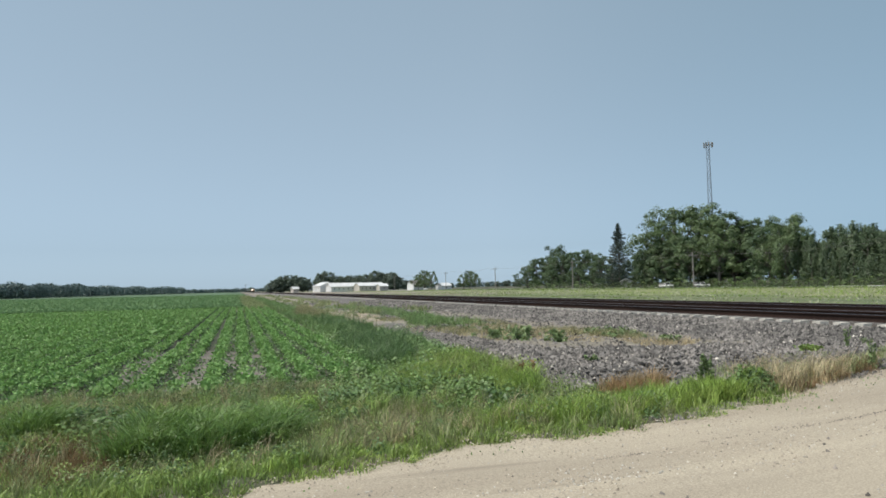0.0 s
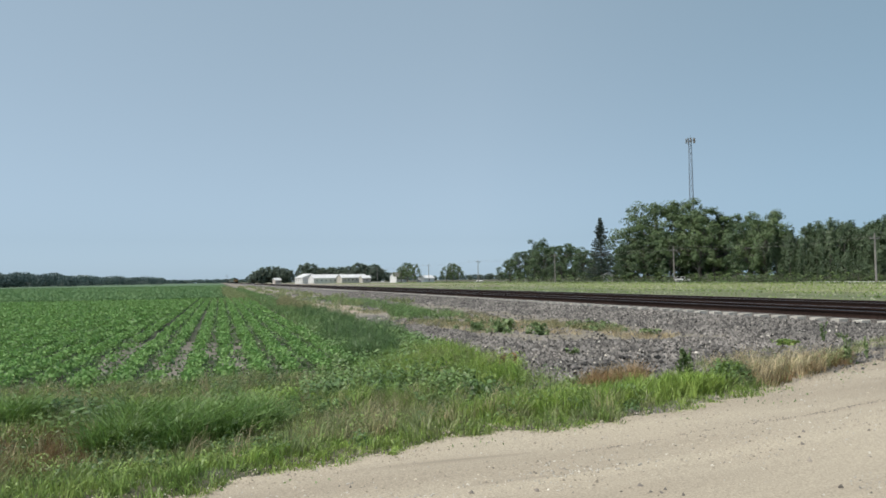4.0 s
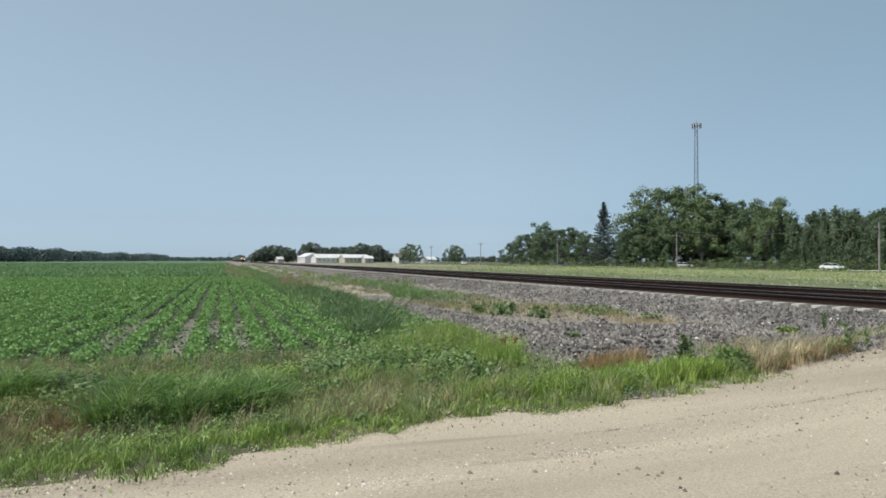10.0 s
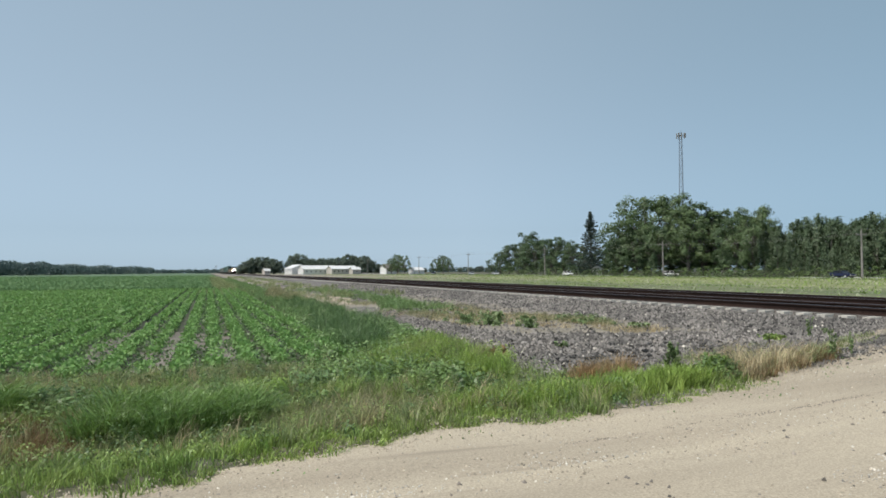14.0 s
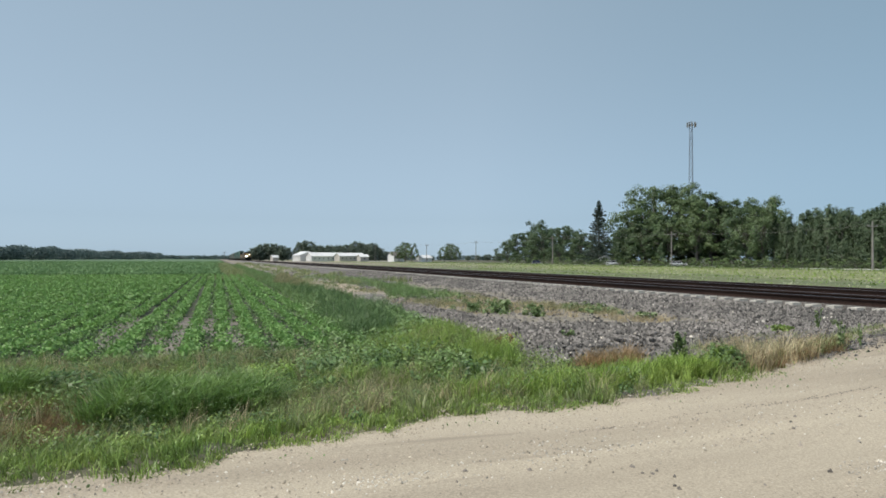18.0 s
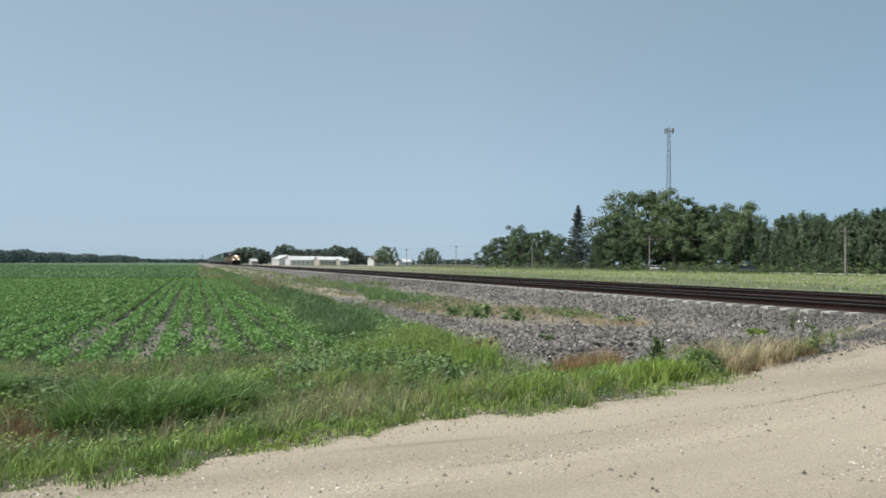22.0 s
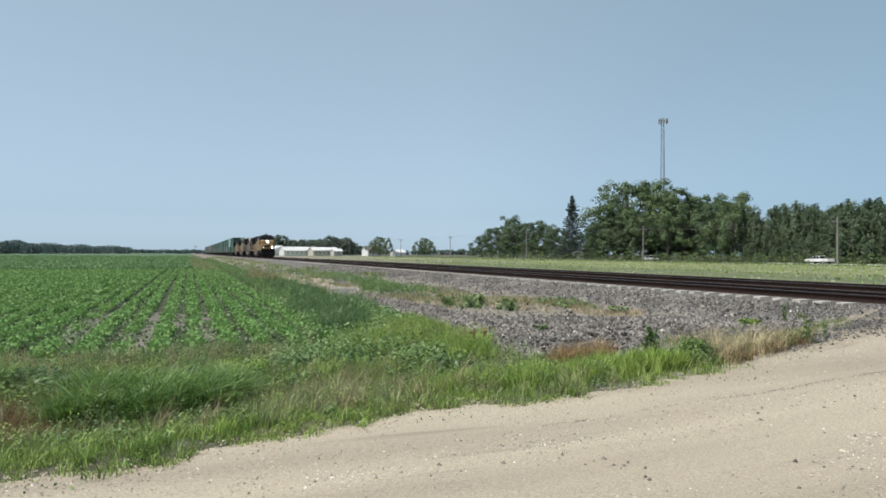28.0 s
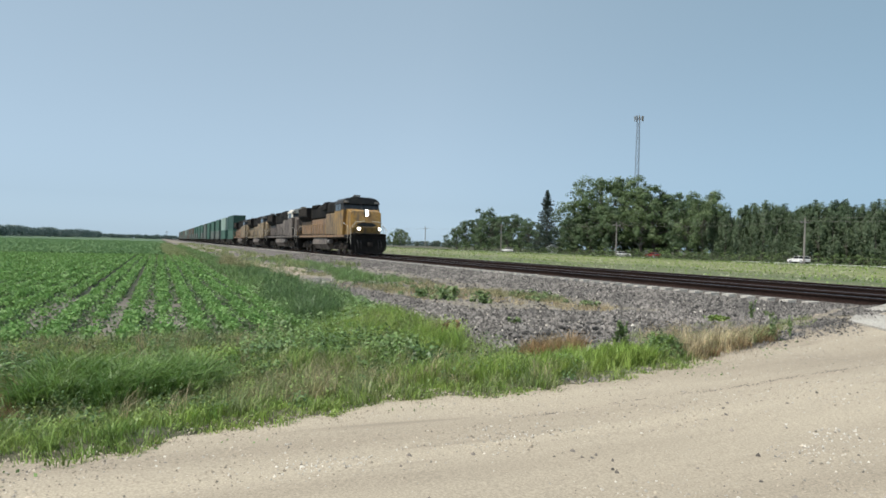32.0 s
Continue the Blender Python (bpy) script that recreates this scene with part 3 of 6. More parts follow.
def track(x, label):
    t = thing("railway_track", label, "railway track", "double railway line", pose(x, 0, RAIL - 0.385), kind="structure")
    for s in (-1, 1):
        bm = bmesh.new()
        prism(bm, [(s * 0.755 + a, 0.202 + b) for a, b in RAIL_OUTLINE], 1, -60, 2600)
        r = part("rail", bm, M["rail"], t)
        bm = bmesh.new()
        box(bm, (s * 0.755 - 0.034, -60, 0.3722), (s * 0.755 + 0.034, 2600, 0.3850))
        part("rail_head", bm, M["rail_head"], r, "worn bright running surface")
    y = 9.4
    for _ in range(145):
        ob = link("tie", TIE, None, t)
        ob.location = (rng.normal(0, 0.012), y, rng.normal(0, 0.004))
        y += 0.61
    far = [y + 0.61 * k for k in range(900)]
    bm = bmesh.new()
    for yy in far:
        prism_v = [(-1.3, -0.115, 0.2), (1.3, -0.115, 0.2), (1.3, 0.115, 0.2), (-1.3, 0.115, 0.2), (-1.3, -0.13, 0), (-1.3, 0.13, 0)]
        vs = [bm.verts.new((a, yy + b, cc)) for a, b, cc in prism_v]
        bm.faces.new(vs[:4])
        bm.faces.new((vs[0], vs[3], vs[5], vs[4]))
    tagged(part("ties", bm, M["concrete"], t), kind="stuff")
    return t


track(TRACK, "near railway track, brown rails on pale concrete ties")
track(TRACK_2, "far railway track, brown rails on pale concrete ties")
for x in (TRACK, TRACK_2):
    bm = bmesh.new()
    prism(bm, [(x - 1.06, 0.30), (x - 1.00, 0.518), (x - 0.86, 0.525), (x - 0.80, 0.30)], 1, 9.0, 700)
    tagged(part("ballast_ridge", bm, M["gravel"], None), "dark ballast packed over the tie ends beside the rail", "ballast", kind="structure")


# ---- small plants and stones ----
def stuff(name, me, material, label, category):
    return tagged(link(name, me, material), label, category, kind="stuff")


def blades(name, x, y, h, w, lean, sink=0.02, wind=(0.10, -0.06), tuft=None):
    """Bent grass blades at x, y with heights h: two quads each; tuft: the way each blade's tuft leans."""
    n = len(x)
    z = height(x, y) - sink
    a = rng.uniform(0, 2 * np.pi, n)
    d = rng.uniform(0, 2 * np.pi, n) if tuft is None else tuft + rng.normal(0, 0.9, n)
    k = lean * rng.uniform(0.3, 1.0, n)
    dx, dy = np.cos(d) * k + wind[0] * lean, np.sin(d) * k + wind[1] * lean
    sx, sy = np.cos(a) * w / 2, np.sin(a) * w / 2
    rows = []
    for s, q, g in ((0, 0.0, 1.0), (0.55, 0.22, 0.85), (1.0, 0.85, 0.12)):
        cx, cy, cz = x + dx * h * q, y + dy * h * q, z + h * s * (1 - 0.25 * k * (s == 1.0))
        rows.append(np.stack([cx - sx * g, cy - sy * g, cz], -1))
        rows.append(np.stack([cx + sx * g, cy + sy * g, cz], -1))
    v = np.stack(rows, 1)
    b = (np.arange(n) * 6)[:, None]
    f = np.stack([b + [0, 1, 3, 2], b + [2, 3, 5, 4]], 1).reshape(-1, 4)
    return indexed(name, v.reshape(-1, 3), f)


def leaves(name, p, size, up=0.6, long=1.3, spread=None, loose=0.55):
    """Four-cornered leaves at the points p, with normals that lean upwards (or along spread)."""
    n = len(p)
    nrm = rng.normal(0, 1, (n, 3))
    if spread is not None:
        nrm = nrm * loose + spread
    nrm[:, 2] += up
    nrm /= np.linalg.norm(nrm, axis=1)[:, None]
    t = np.cross(nrm, rng.normal(0, 1, (n, 3)))
    t /= np.linalg.norm(t, axis=1)[:, None] + 1e-9
    b = np.cross(nrm, t)
    s = (np.asarray(size) * rng.uniform(0.7, 1.25, n))[:, None]
    t, b = t * s * long * 0.5, b * s * 0.5
    return polys(name, np.stack([p - t, p - b * 0.9 + t * 0.1, p + t, p + b * 0.9 + t * 0.1], 1), 4)


TUFT = 20


def keep(x, y, *cond):
    ok = np.ones(len(x), bool)
    for q in cond:
        ok &= q
    return x[ok], y[ok]


def spots(n, blobs):
    """Points gathered in soft round blobs (x, y, rx, ry)."""
    k = rng.integers(0, len(blobs), n)
    B = np.array(blobs)[k]
    r, a = np.sqrt(rng.uniform(0, 1, n)), rng.uniform(0, 2 * np.pi, n)
    r = r * (0.8 + 0.35 * rng.random(n))
    return B[:, 0] + B[:, 2] * r * np.cos(a), B[:, 1] + B[:, 3] * r * np.sin(a)


def over_edge(x, lo):
    return edge(x) + lo + 0.16 * wave(x, x * 0.7, 0.22) + 0.12 * wave(x, x, 0.9)


def meadow(name, material, label, n, xr, yr, h, w, lean, mask=None, category="grass"):
    m = n // TUFT
    x, y = np.repeat(rng.uniform(*xr, m), TUFT), np.repeat(rng.uniform(*yr, m), TUFT)
    n = len(x)
    x, y = x + rng.normal(0, 0.05, n), y + rng.normal(0, 0.05, n)
    tall, way = np.repeat(rng.uniform(0.35, 1.5, m), TUFT), np.repeat(rng.uniform(0, 6.28, m), TUFT)
    ok = y > over_edge(x, -0.12 + 0.22 * rng.random(n) ** 2)
    if mask is not None:
        ok &= mask(x, y)
    x, y = x[ok], y[ok]
    hh = tall[ok] * rng.uniform(*h, len(x)) * (0.75 + 0.25 * wave(x, y, 0.45)) * np.clip((y - over_edge(x, -0.35)) / 0.8, 0.3, 1)
    return stuff(name, blades(name, x, y, hh, w, lean, tuft=way[ok]), M[material], label, category)


def clumps(name, material, label, n, blobs, h, w, lean, category="grass"):
    m = n // TUFT
    x, y = spots(m, blobs)
    x, y = np.repeat(x, TUFT), np.repeat(y, TUFT)
    n = len(x)
    g = 0.05 * np.clip(y / 10, 1, 3)
    x, y = x + rng.normal(0, 1, n) * g, y + rng.normal(0, 1, n) * g
    hh = rng.uniform(*h, n) * np.repeat(rng.uniform(0.6, 1.2, m), TUFT)
    way = np.repeat(rng.uniform(0, 6.28, m), TUFT)
    ok = y > over_edge(x, 0.0)
    return stuff(name, blades(name, x[ok], y[ok], hh[ok], w, lean, tuft=way[ok]), M[material], label, category)


def patch(lo, hi, s, ph=0.0):
    return lambda x, y: (wave(x + ph, y - ph, s) + 0.35 * wave(x - ph, y + 2 * ph, s * 0.37) > lo) & (wave(x + ph, y - ph, s) < hi)


def in_view(x, y):
    return x > -0.36 * y - 0.6


# road verge: a mixed strip between the road and the beans
meadow("verge_grass", "grass", "mixed green verge grass along the gravel road", 64000, (-5.5, 7.4), (5.2, 13.4), (0.09, 0.26), 0.010, 0.9, lambda x, y: in_view(x, y) & (x < 4.6 + 0.5 * wave(y, x, 0.7) + np.clip(10.2 - y, 0, 2.6)))
meadow("verge_undergrowth", "grass_olive", "low olive undergrowth in the verge", 24000, (-5.5, 7.0), (6.2, 13.4), (0.08, 0.2), 0.014, 1.0, lambda x, y: in_view(x, y) & (x < 4.8 + np.clip(9.6 - y, 0, 2)))
meadow("olive_grass", "grass_olive", "olive and seedy grass in the verge", 24000, (-5.5, 5.0), (6.4, 13.8), (0.16, 0.38), 0.008, 0.8, lambda x, y: in_view(x, y) & patch(-0.25, 9, 0.9, 0.7)(x, y))
meadow("bright_grass", "grass_bright", "bright fresh green grass at the road edge", 52000, (-4.5, 7.3), (5.2, 8.4), (0.06, 0.17), 0.009, 0.9, lambda x, y: (y < edge(x) + 1.2 + 0.5 * wave(x, y, 0.6)) & (wave(x, y, 1.3) > -0.75) & (x > -0.9 + 0.4 * wave(y, x, 0.5)))
clumps("tall_blue_grass", "grass_blue", "tall blue-green grass clump bending over beside the road", 12500, [(-1.15, 8.5, 0.3, 0.4), (-0.7, 8.5, 0.45, 0.45), (-0.15, 8.5, 0.45, 0.45), (0.2, 8.7, 0.35, 0.4), (0.4, 9.2, 0.3, 0.4), (-0.6, 9.2, 0.6, 0.5), (0.0, 9.4, 0.5, 0.5), (-1.0, 9.3, 0.4, 0.4), (-2.6, 10.2, 0.3, 0.4)], (0.26, 0.60), 0.015, 1.5)
clumps("seedy_grass", "grass_seed", "olive-brown seedy grass in the middle of the verge", 6500, [(1.5, 8.6, 0.6, 0.7), (2.0, 8.2, 0.6, 0.5), (1.3, 7.6, 0.6, 0.5), (2.4, 9.2, 0.6, 0.6), (2.5, 9.8, 0.5, 0.4), (-0.6, 12.6, 1.6, 0.5), (1.2, 12.5, 1.0, 0.5), (-2.6, 12.4, 1.0, 0.5)], (0.14, 0.36), 0.007, 0.9)
meadow("edge_grass", "grass", "mid-green grass at the road edge", 11000, (-4.0, 0.6), (5.1, 7.4), (0.06, 0.2), 0.008, 1.0)
clumps("mixed_grass", "grass", "mid-green grass growing among the verge weeds", 6000, [(1.9, 10.6, 0.9, 0.9), (3.0, 9.6, 1.0, 0.7), (2.6, 11.4, 0.8, 0.9), (-2.8, 9.4, 0.9, 1.0), (-3.2, 11, 0.9, 1.0)], (0.2, 0.40), 0.011, 0.9)
clumps("yellow_green_grass", "grass_bright", "tall yellow-green grass beside the gravel bank", 6500, [(3.2, 12.2, 0.6, 1.6), (3.9, 13.4, 0.7, 1.8), (4.5, 12.4, 0.5, 1.4), (4.5, 14.5, 0.6, 1.4), (4.3, 10.6, 0.5, 0.6)], (0.22, 0.46), 0.010, 0.6)
clumps("mid_green_grass", "grass", "mid-green grass among the yellow-green grass", 8500, [(3.2, 12.2, 0.7, 1.6), (3.9, 13.4, 0.8, 1.8), (4.5, 12.4, 0.6, 1.4), (4.5, 14.5, 0.6, 1.4), (4.3, 10.6, 0.6, 0.8)], (0.16, 0.42), 0.010, 0.9)
clumps("pale_seed_grass", "grass_seed", "pale seedy stems among the yellow-green grass", 3200, [(3.4, 12.4, 0.7, 1.2), (4.2, 13.4, 0.7, 1.5), (4.6, 11.8, 0.5, 0.8)], (0.2, 0.46), 0.006, 0.6)
clumps("bright_mound", "grass_bright", "low mound of bright green grass by the road", 10000, [(4.4, 7.7, 0.8, 0.7), (5.3, 7.6, 0.8, 0.6), (5.9, 7.5, 0.4, 0.4), (3.4, 7.8, 0.8, 0.8)], (0.16, 0.34), 0.011, 0.7)
clumps("dark_tall_grass", "grass_deep", "dense dark green tall grass in the ditch", 15000, [(3.6, 16.4, 0.6, 1.4), (3.9, 18.8, 0.7, 1.9), (3.9, 22.0, 0.8, 2.4), (4.2, 25.5, 0.8, 2.8), (4.4, 30.0, 0.7, 3.6), (3.3, 20, 0.6, 3.0), (4.7, 21.0, 0.6, 2.4), (4.5, 36, 0.7, 4.0), (3.2, 15.6, 0.5, 1.0)], (0.18, 0.66), 0.013, 0.95)
clumps("red_grass", "grass_red", "rust-red dried grass beside the gravel", 4200, [(5.3, 8.85, 0.35, 0.3), (5.8, 8.85, 0.35, 0.25), (5.5, 8.65, 0.4, 0.25)], (0.16, 0.38), 0.008, 0.8)
clumps("dry_grass", "grass_dry", "tall straw-coloured dry grass at the road edge", 1300, [(6.8, 7.3, 0.25, 0.25), (7.2, 7.4, 0.3, 0.3), (7.5, 7.55, 0.3, 0.3), (7.1, 7.8, 0.4, 0.3), (8.0, 7.7, 0.3, 0.2)], (0.10, 0.52), 0.006, 0.9)
clumps("dry_wisps", "grass_dry", "thin straw-coloured wisps thinning out over the ballast", 900, [(7.6, 8.3, 0.35, 0.35), (7.3, 8.5, 0.3, 0.35), (8.0, 8.6, 0.4, 0.35), (8.5, 8.3, 0.4, 0.3), (7.9, 9.1, 0.35, 0.35), (9.0, 8.3, 0.4, 0.25)], (0.12, 0.46), 0.005, 1.0)
clumps("shoulder_grass", "grass_olive", "sparse olive grass among the dry wisps", 700, [(7.0, 8.2, 0.3, 0.3), (7.7, 7.9, 0.35, 0.25), (8.4, 8.0, 0.35, 0.25), (7.4, 9.0, 0.3, 0.3)], (0.10, 0.34), 0.007, 1.0)
clumps("rust_fringe", "grass_rust", "low rusty dry grass at the road edge", 2600, [(7.0, 7.3, 0.4, 0.2), (7.8, 7.6, 0.5, 0.2), (8.6, 7.85, 0.5, 0.15), (9.0, 8.2, 0.5, 0.25)], (0.06, 0.26), 0.007, 0.9)
clumps("olive_fringe", "grass_olive", "olive grass among the straw at the road edge", 1900, [(6.5, 7.4, 0.35, 0.3), (7.0, 7.5, 0.4, 0.25), (7.7, 7.65, 0.5, 0.25), (8.6, 7.9, 0.5, 0.2), (9.2, 8.1, 0.4, 0.2), (7.6, 8.2, 0.6, 0.3)], (0.08, 0.30), 0.009, 0.9)
clumps("brown_grass", "grass_rust", "rusty brown seedy grass in the verge", 4800, [(-1.7, 7.4, 0.5, 0.5), (-1.5, 7.9, 0.4, 0.4), (-2.1, 8.0, 0.5, 0.6), (-2.5, 9.0, 0.4, 0.5), (-1.8, 8.4, 0.5, 0.4), (-1.9, 9.2, 0.5, 0.4), (-3.2, 11.6, 0.7, 0.5)], (0.12, 0.3), 0.007, 0.7)
meadow("dry_stalks", "grass_dry", "sparse dry stalks and seed heads in the verge", 3800, (-4, 4.5), (6.6, 13.2), (0.2, 0.45), 0.006, 0.7, in_view)
meadow("seed_heads", "grass_seed", "fine brownish seed heads over the verge grass", 12000, (-4, 3.4), (6.9, 13.2), (0.18, 0.40), 0.005, 0.8, in_view)
# weeds and grass on the gravel bank
clumps("bank_grass", "grass_dark", "green grass patches on the gravel bank", 7000, [(8.3, 31, 0.9, 3.5), (8.8, 36, 0.9, 5), (8.6, 26.5, 0.8, 2.0), (9.2, 45, 1.0, 6), (8.0, 55, 1.2, 7), (7.7, 28.5, 0.5, 1.6)], (0.15, 0.42), 0.016, 0.8)
clumps("bank_straw", "grass_seed", "bleached olive dead grass on the bank", 4000, [(5.6, 36, 0.7, 4), (6.3, 42, 0.9, 5), (5.4, 30, 0.6, 3), (6.8, 33, 0.6, 3), (5.0, 47, 0.6, 6)], (0.08, 0.25), 0.014, 0.9)
clumps("bank_tall_grass", "grass_seed", "tall grey-brown seedy grass at the edge of the bank", 3600, [(4.9, 44.0, 0.5, 4.0), (4.6, 50.0, 0.5, 4.0), (5.2, 58.0, 0.6, 5.0)], (0.25, 0.6), 0.02, 0.8)
clumps("bank_dry_grass", "grass_dry", "thin straw grass on the bare dirt strip", 5000, [(7.4, 20, 0.7, 2.0), (8.6, 18.5, 0.8, 1.8), (9.0, 22, 0.8, 2.5), (9.3, 16, 0.9, 1.2), (10, 14.3, 0.8, 0.8), (6.6, 24, 0.6, 2.5)], (0.06, 0.2), 0.009, 0.9)
clumps("bank_olive_grass", "grass_seed", "pale olive grass on the bare dirt strip", 12000, [(8.4, 21.5, 1.0, 2.5), (9.8, 19.0, 0.7, 2.0), (10.3, 16.8, 0.5, 1.2), (7.2, 22.5, 0.6, 1.8), (9.3, 26, 0.8, 3.0)], (0.06, 0.2), 0.012, 0.9)
n = 22000
x, y = rng.uniform(3.2, 5.2, n), 27 + 170 * rng.random(n) ** 1.6
stuff("ditch_grass", blades("ditch_grass", x, y, rng.uniform(0.15, 0.5, n) * (0.7 + 0.3 * wave(x, y, 2.0)), 0.03, 0.7), M["grass_dark"], "green ditch grass along the edge of the field", "grass")
n = 16000
y = 58 + 240 * rng.random(n) ** 1.5
x = rng.uniform(-1.2, 3.8, n)
x, y = keep(x, y, rng.random(n) < np.clip((y - 58) / 30, 0.15, 1) * np.clip((x + 1.3) / 2.0, 0, 1))
n = len(x)
stuff("field_end_weeds", blades("field_end_weeds", x, y, rng.uniform(0.15, 0.4, n), 0.05, 0.8), M["grass_olive"], "olive seedy weeds at the end of the bean rows", "grass")
n = 14000
x, y = rng.uniform(5.0, 11.5, n), 40 + 220 * rng.random(n) ** 1.5
x, y = keep(x, y, wave(x * 2, y * 0.4, 1.8) > 0.15)
stuff("bank_grass_far", blades("bank_grass_far", x, y, rng.uniform(0.1, 0.45, len(x)), 0.05, 0.7), M["grass_olive"], "olive weeds along the railway bank", "grass")


def weed(name, label, x, y, h, r, n, size, material="weed", stalk=True):
    """A broad-leaved weed: stalks with leaves along them."""
    t = thing(name, label, "weed", m=pose(x, y, float(height(x, y)) - 0.02))
    bm = bmesh.new()
    tips = []
    for k in range(5):
        a, q = rng.uniform(0, 6.28), r * rng.uniform(0.2, 0.8)
        tip = (q * math.cos(a), q * math.sin(a), h * rng.uniform(0.7, 1.0))
        cyl(bm, (tip[0] * 0.15, tip[1] * 0.15, 0), tip, 0.008, 0.003, seg=5)
        tips.append(tip)
    part("stalks", bm, M[material], t)
    tips = np.array(tips)
    k = rng.integers(0, 5, n)
    u = rng.uniform(0.12, 1.0, n)[:, None]
    p = tips[k] * np.concatenate([0.15 + 0.85 * u, 0.15 + 0.85 * u, u], 1) + rng.normal(0, r * 0.22, (n, 3)) * (1.15 - u)
    p[:, 2] = np.clip(p[:, 2], 0.01, h)
    link("foliage", leaves("foliage", p, size, 1.1, 1.8), M[material], t)
    return t


WEED = "dark green broad-leaved weed growing in the gravel"
for x, y, h, r, n, s in ((7.9, 18.2, 0.6, 0.5, 300, 0.14), (7.45, 19.4, 0.45, 0.35, 160, 0.12), (8.1, 16.1, 0.55, 0.32, 260, 0.11), (10.2, 14.6, 0.3, 0.4, 120, 0.1), (6.9, 12.3, 0.26, 0.2, 90, 0.08)):
    weed("weed", WEED, x, y, h * 0.62, r * 1.25, n, s * 0.6)
TALL = "tall dark green weed standing at the road edge"
for x, y, h, r, n, s in ((6.75, 8.6, 0.5, 0.28, 420, 0.09), (6.6, 8.55, 0.34, 0.22, 200, 0.08), (9.04, 7.85, 0.52, 0.16, 200, 0.07), (9.2, 7.95, 0.28, 0.16, 90, 0.06), (11.55, 10.55, 0.5, 0.16, 180, 0.08), (11.8, 10.4, 0.2, 0.25, 90, 0.06), (9.5, 7.9, 0.4, 0.14, 120, 0.06)):
    weed("tall_weed", TALL, x, y, h, r * 0.6, n // 3, s * 0.55)
for x, y, h, r, n, s in ((6.45, 7.5, 0.44, 0.26, 420, 0.055), (6.65, 7.6, 0.40, 0.24, 320, 0.05), (10.7, 10.8, 0.16, 0.35, 180, 0.08), (11.0, 10.9, 0.14, 0.3, 120, 0.08)):
    weed("leafy_weed", "leafy green weed at the edge of the gravel", x, y, h, r, int(n * 1.5), s * 0.55, "grass")
for x, y, h, r, n, s in ((1.33, 9.5, 0.32, 0.28, 200, 0.1), (1.6, 9.7, 0.28, 0.25, 120, 0.1), (-2.6, 8.6, 0.34, 0.4, 220, 0.09), (4.2, 7.9, 0.26, 0.35, 160, 0.08), (5.0, 7.6, 0.2, 0.3, 140, 0.08), (2.9, 9.4, 0.3, 0.4, 240, 0.09)):
    weed("broadleaf_weed", "dark broad-leaved weed among the verge grass", x, y, h, r, n // 2, s * 0.5, "grass_dark")
for x, y in ((4.95, 10.95), (4.75, 11.1)):
    weed("dock_plant", "rust-brown dried dock plant among the grass", x, y, 0.42, 0.12, 90, 0.04, "grass_rust")


def mounds(name, material, label, m, xr, yr, rad, size, per, mask=None, blobs=None):
    """Low leafy mounds: many small leaves over rounded hummocks."""
    if blobs:
        x, y = spots(m, blobs)
    else:
        x, y = rng.uniform(*xr, m), rng.uniform(*yr, m)
    ok = (y > over_edge(x, 0.12)) & in_view(x, y)
    if mask is not None:
        ok &= mask(x, y)
    x, y = x[ok], y[ok]
    m = len(x)
    R = rng.uniform(*rad, m) * np.clip(0.35 + (y - over_edge(x, 0.0)) * 0.7, 0.35, 1)
    d = rng.normal(0, 1, (m, per, 3))
    d /= np.linalg.norm(d, axis=2)[..., None]
    d[..., 2] = np.abs(d[..., 2])
    p = d * (R[:, None, None] * rng.uniform(0.6, 1.1, (m, per, 1))) * np.array([1.0, 1.0, 1.1])
    p += np.stack([x, y, height(x, y) + 0.01], -1)[:, None]
    return stuff(name, leaves(name, p.reshape(-1, 3), size, 0.5, 1.5, d.reshape(-1, 3)), M[material], label, "weeds")


mounds("leafy_weeds", "grass", "leafy mid-green weeds tangled through the verge grass", 520, (-4.5, 5.2), (6.0, 13.4), (0.06, 0.26), 0.020, 110, lambda x, y: y > edge(x) + 0.9)
# deep leaf colour here imitates the shadowed spots between grass clumps
mounds("dark_weeds", "grass_deep", "dark leafy weeds in the verge grass, standing in for shade between clumps", 320, (-4.5, 5.2), (6.6, 13.4), (0.10, 0.30), 0.024, 100, patch(-0.2, 9, 1.1, 2.0))
mounds("pale_weeds", "weed_pale", "tall pale grey-green leafy weeds in the verge", 170, None, None, (0.12, 0.34), 0.048, 70, None, [(1.9, 11.7, 0.5, 0.5), (2.6, 11.4, 0.6, 0.5), (3.2, 11.0, 0.6, 0.5), (3.5, 10.4, 0.35, 0.35), (3.0, 12.4, 0.8, 0.6), (2.3, 12.6, 0.6, 0.6), (3.45, 9.9, 0.25, 0.25)])
mounds("shaded_weeds", "grass_deep", "dark leafy weeds between the pale ones", 120, None, None, (0.12, 0.34), 0.05, 60, None, [(1.6, 11.0, 0.3, 0.25), (2.6, 11.0, 0.9, 0.5), (3.3, 12.0, 0.8, 0.8), (3.6, 9.7, 0.5, 0.4), (-2.4, 10.3, 0.6, 0.5), (-1.7, 10.4, 0.4, 0.4)])
mounds("docks", "weed_pale", "broad pale leaves catching the light among dark weeds", 26, None, None, (0.12, 0.26), 0.055, 26, None, [(-2.4, 10.2, 0.7, 0.5), (-1.8, 9.9, 0.4, 0.4)])
mounds("clover", "grass", "low green clover by the road", 130, (-4.0, 7.2), (5.6, 8.8), (0.04, 0.12), 0.015, 60, lambda x, y: y < edge(x) + 1.6)
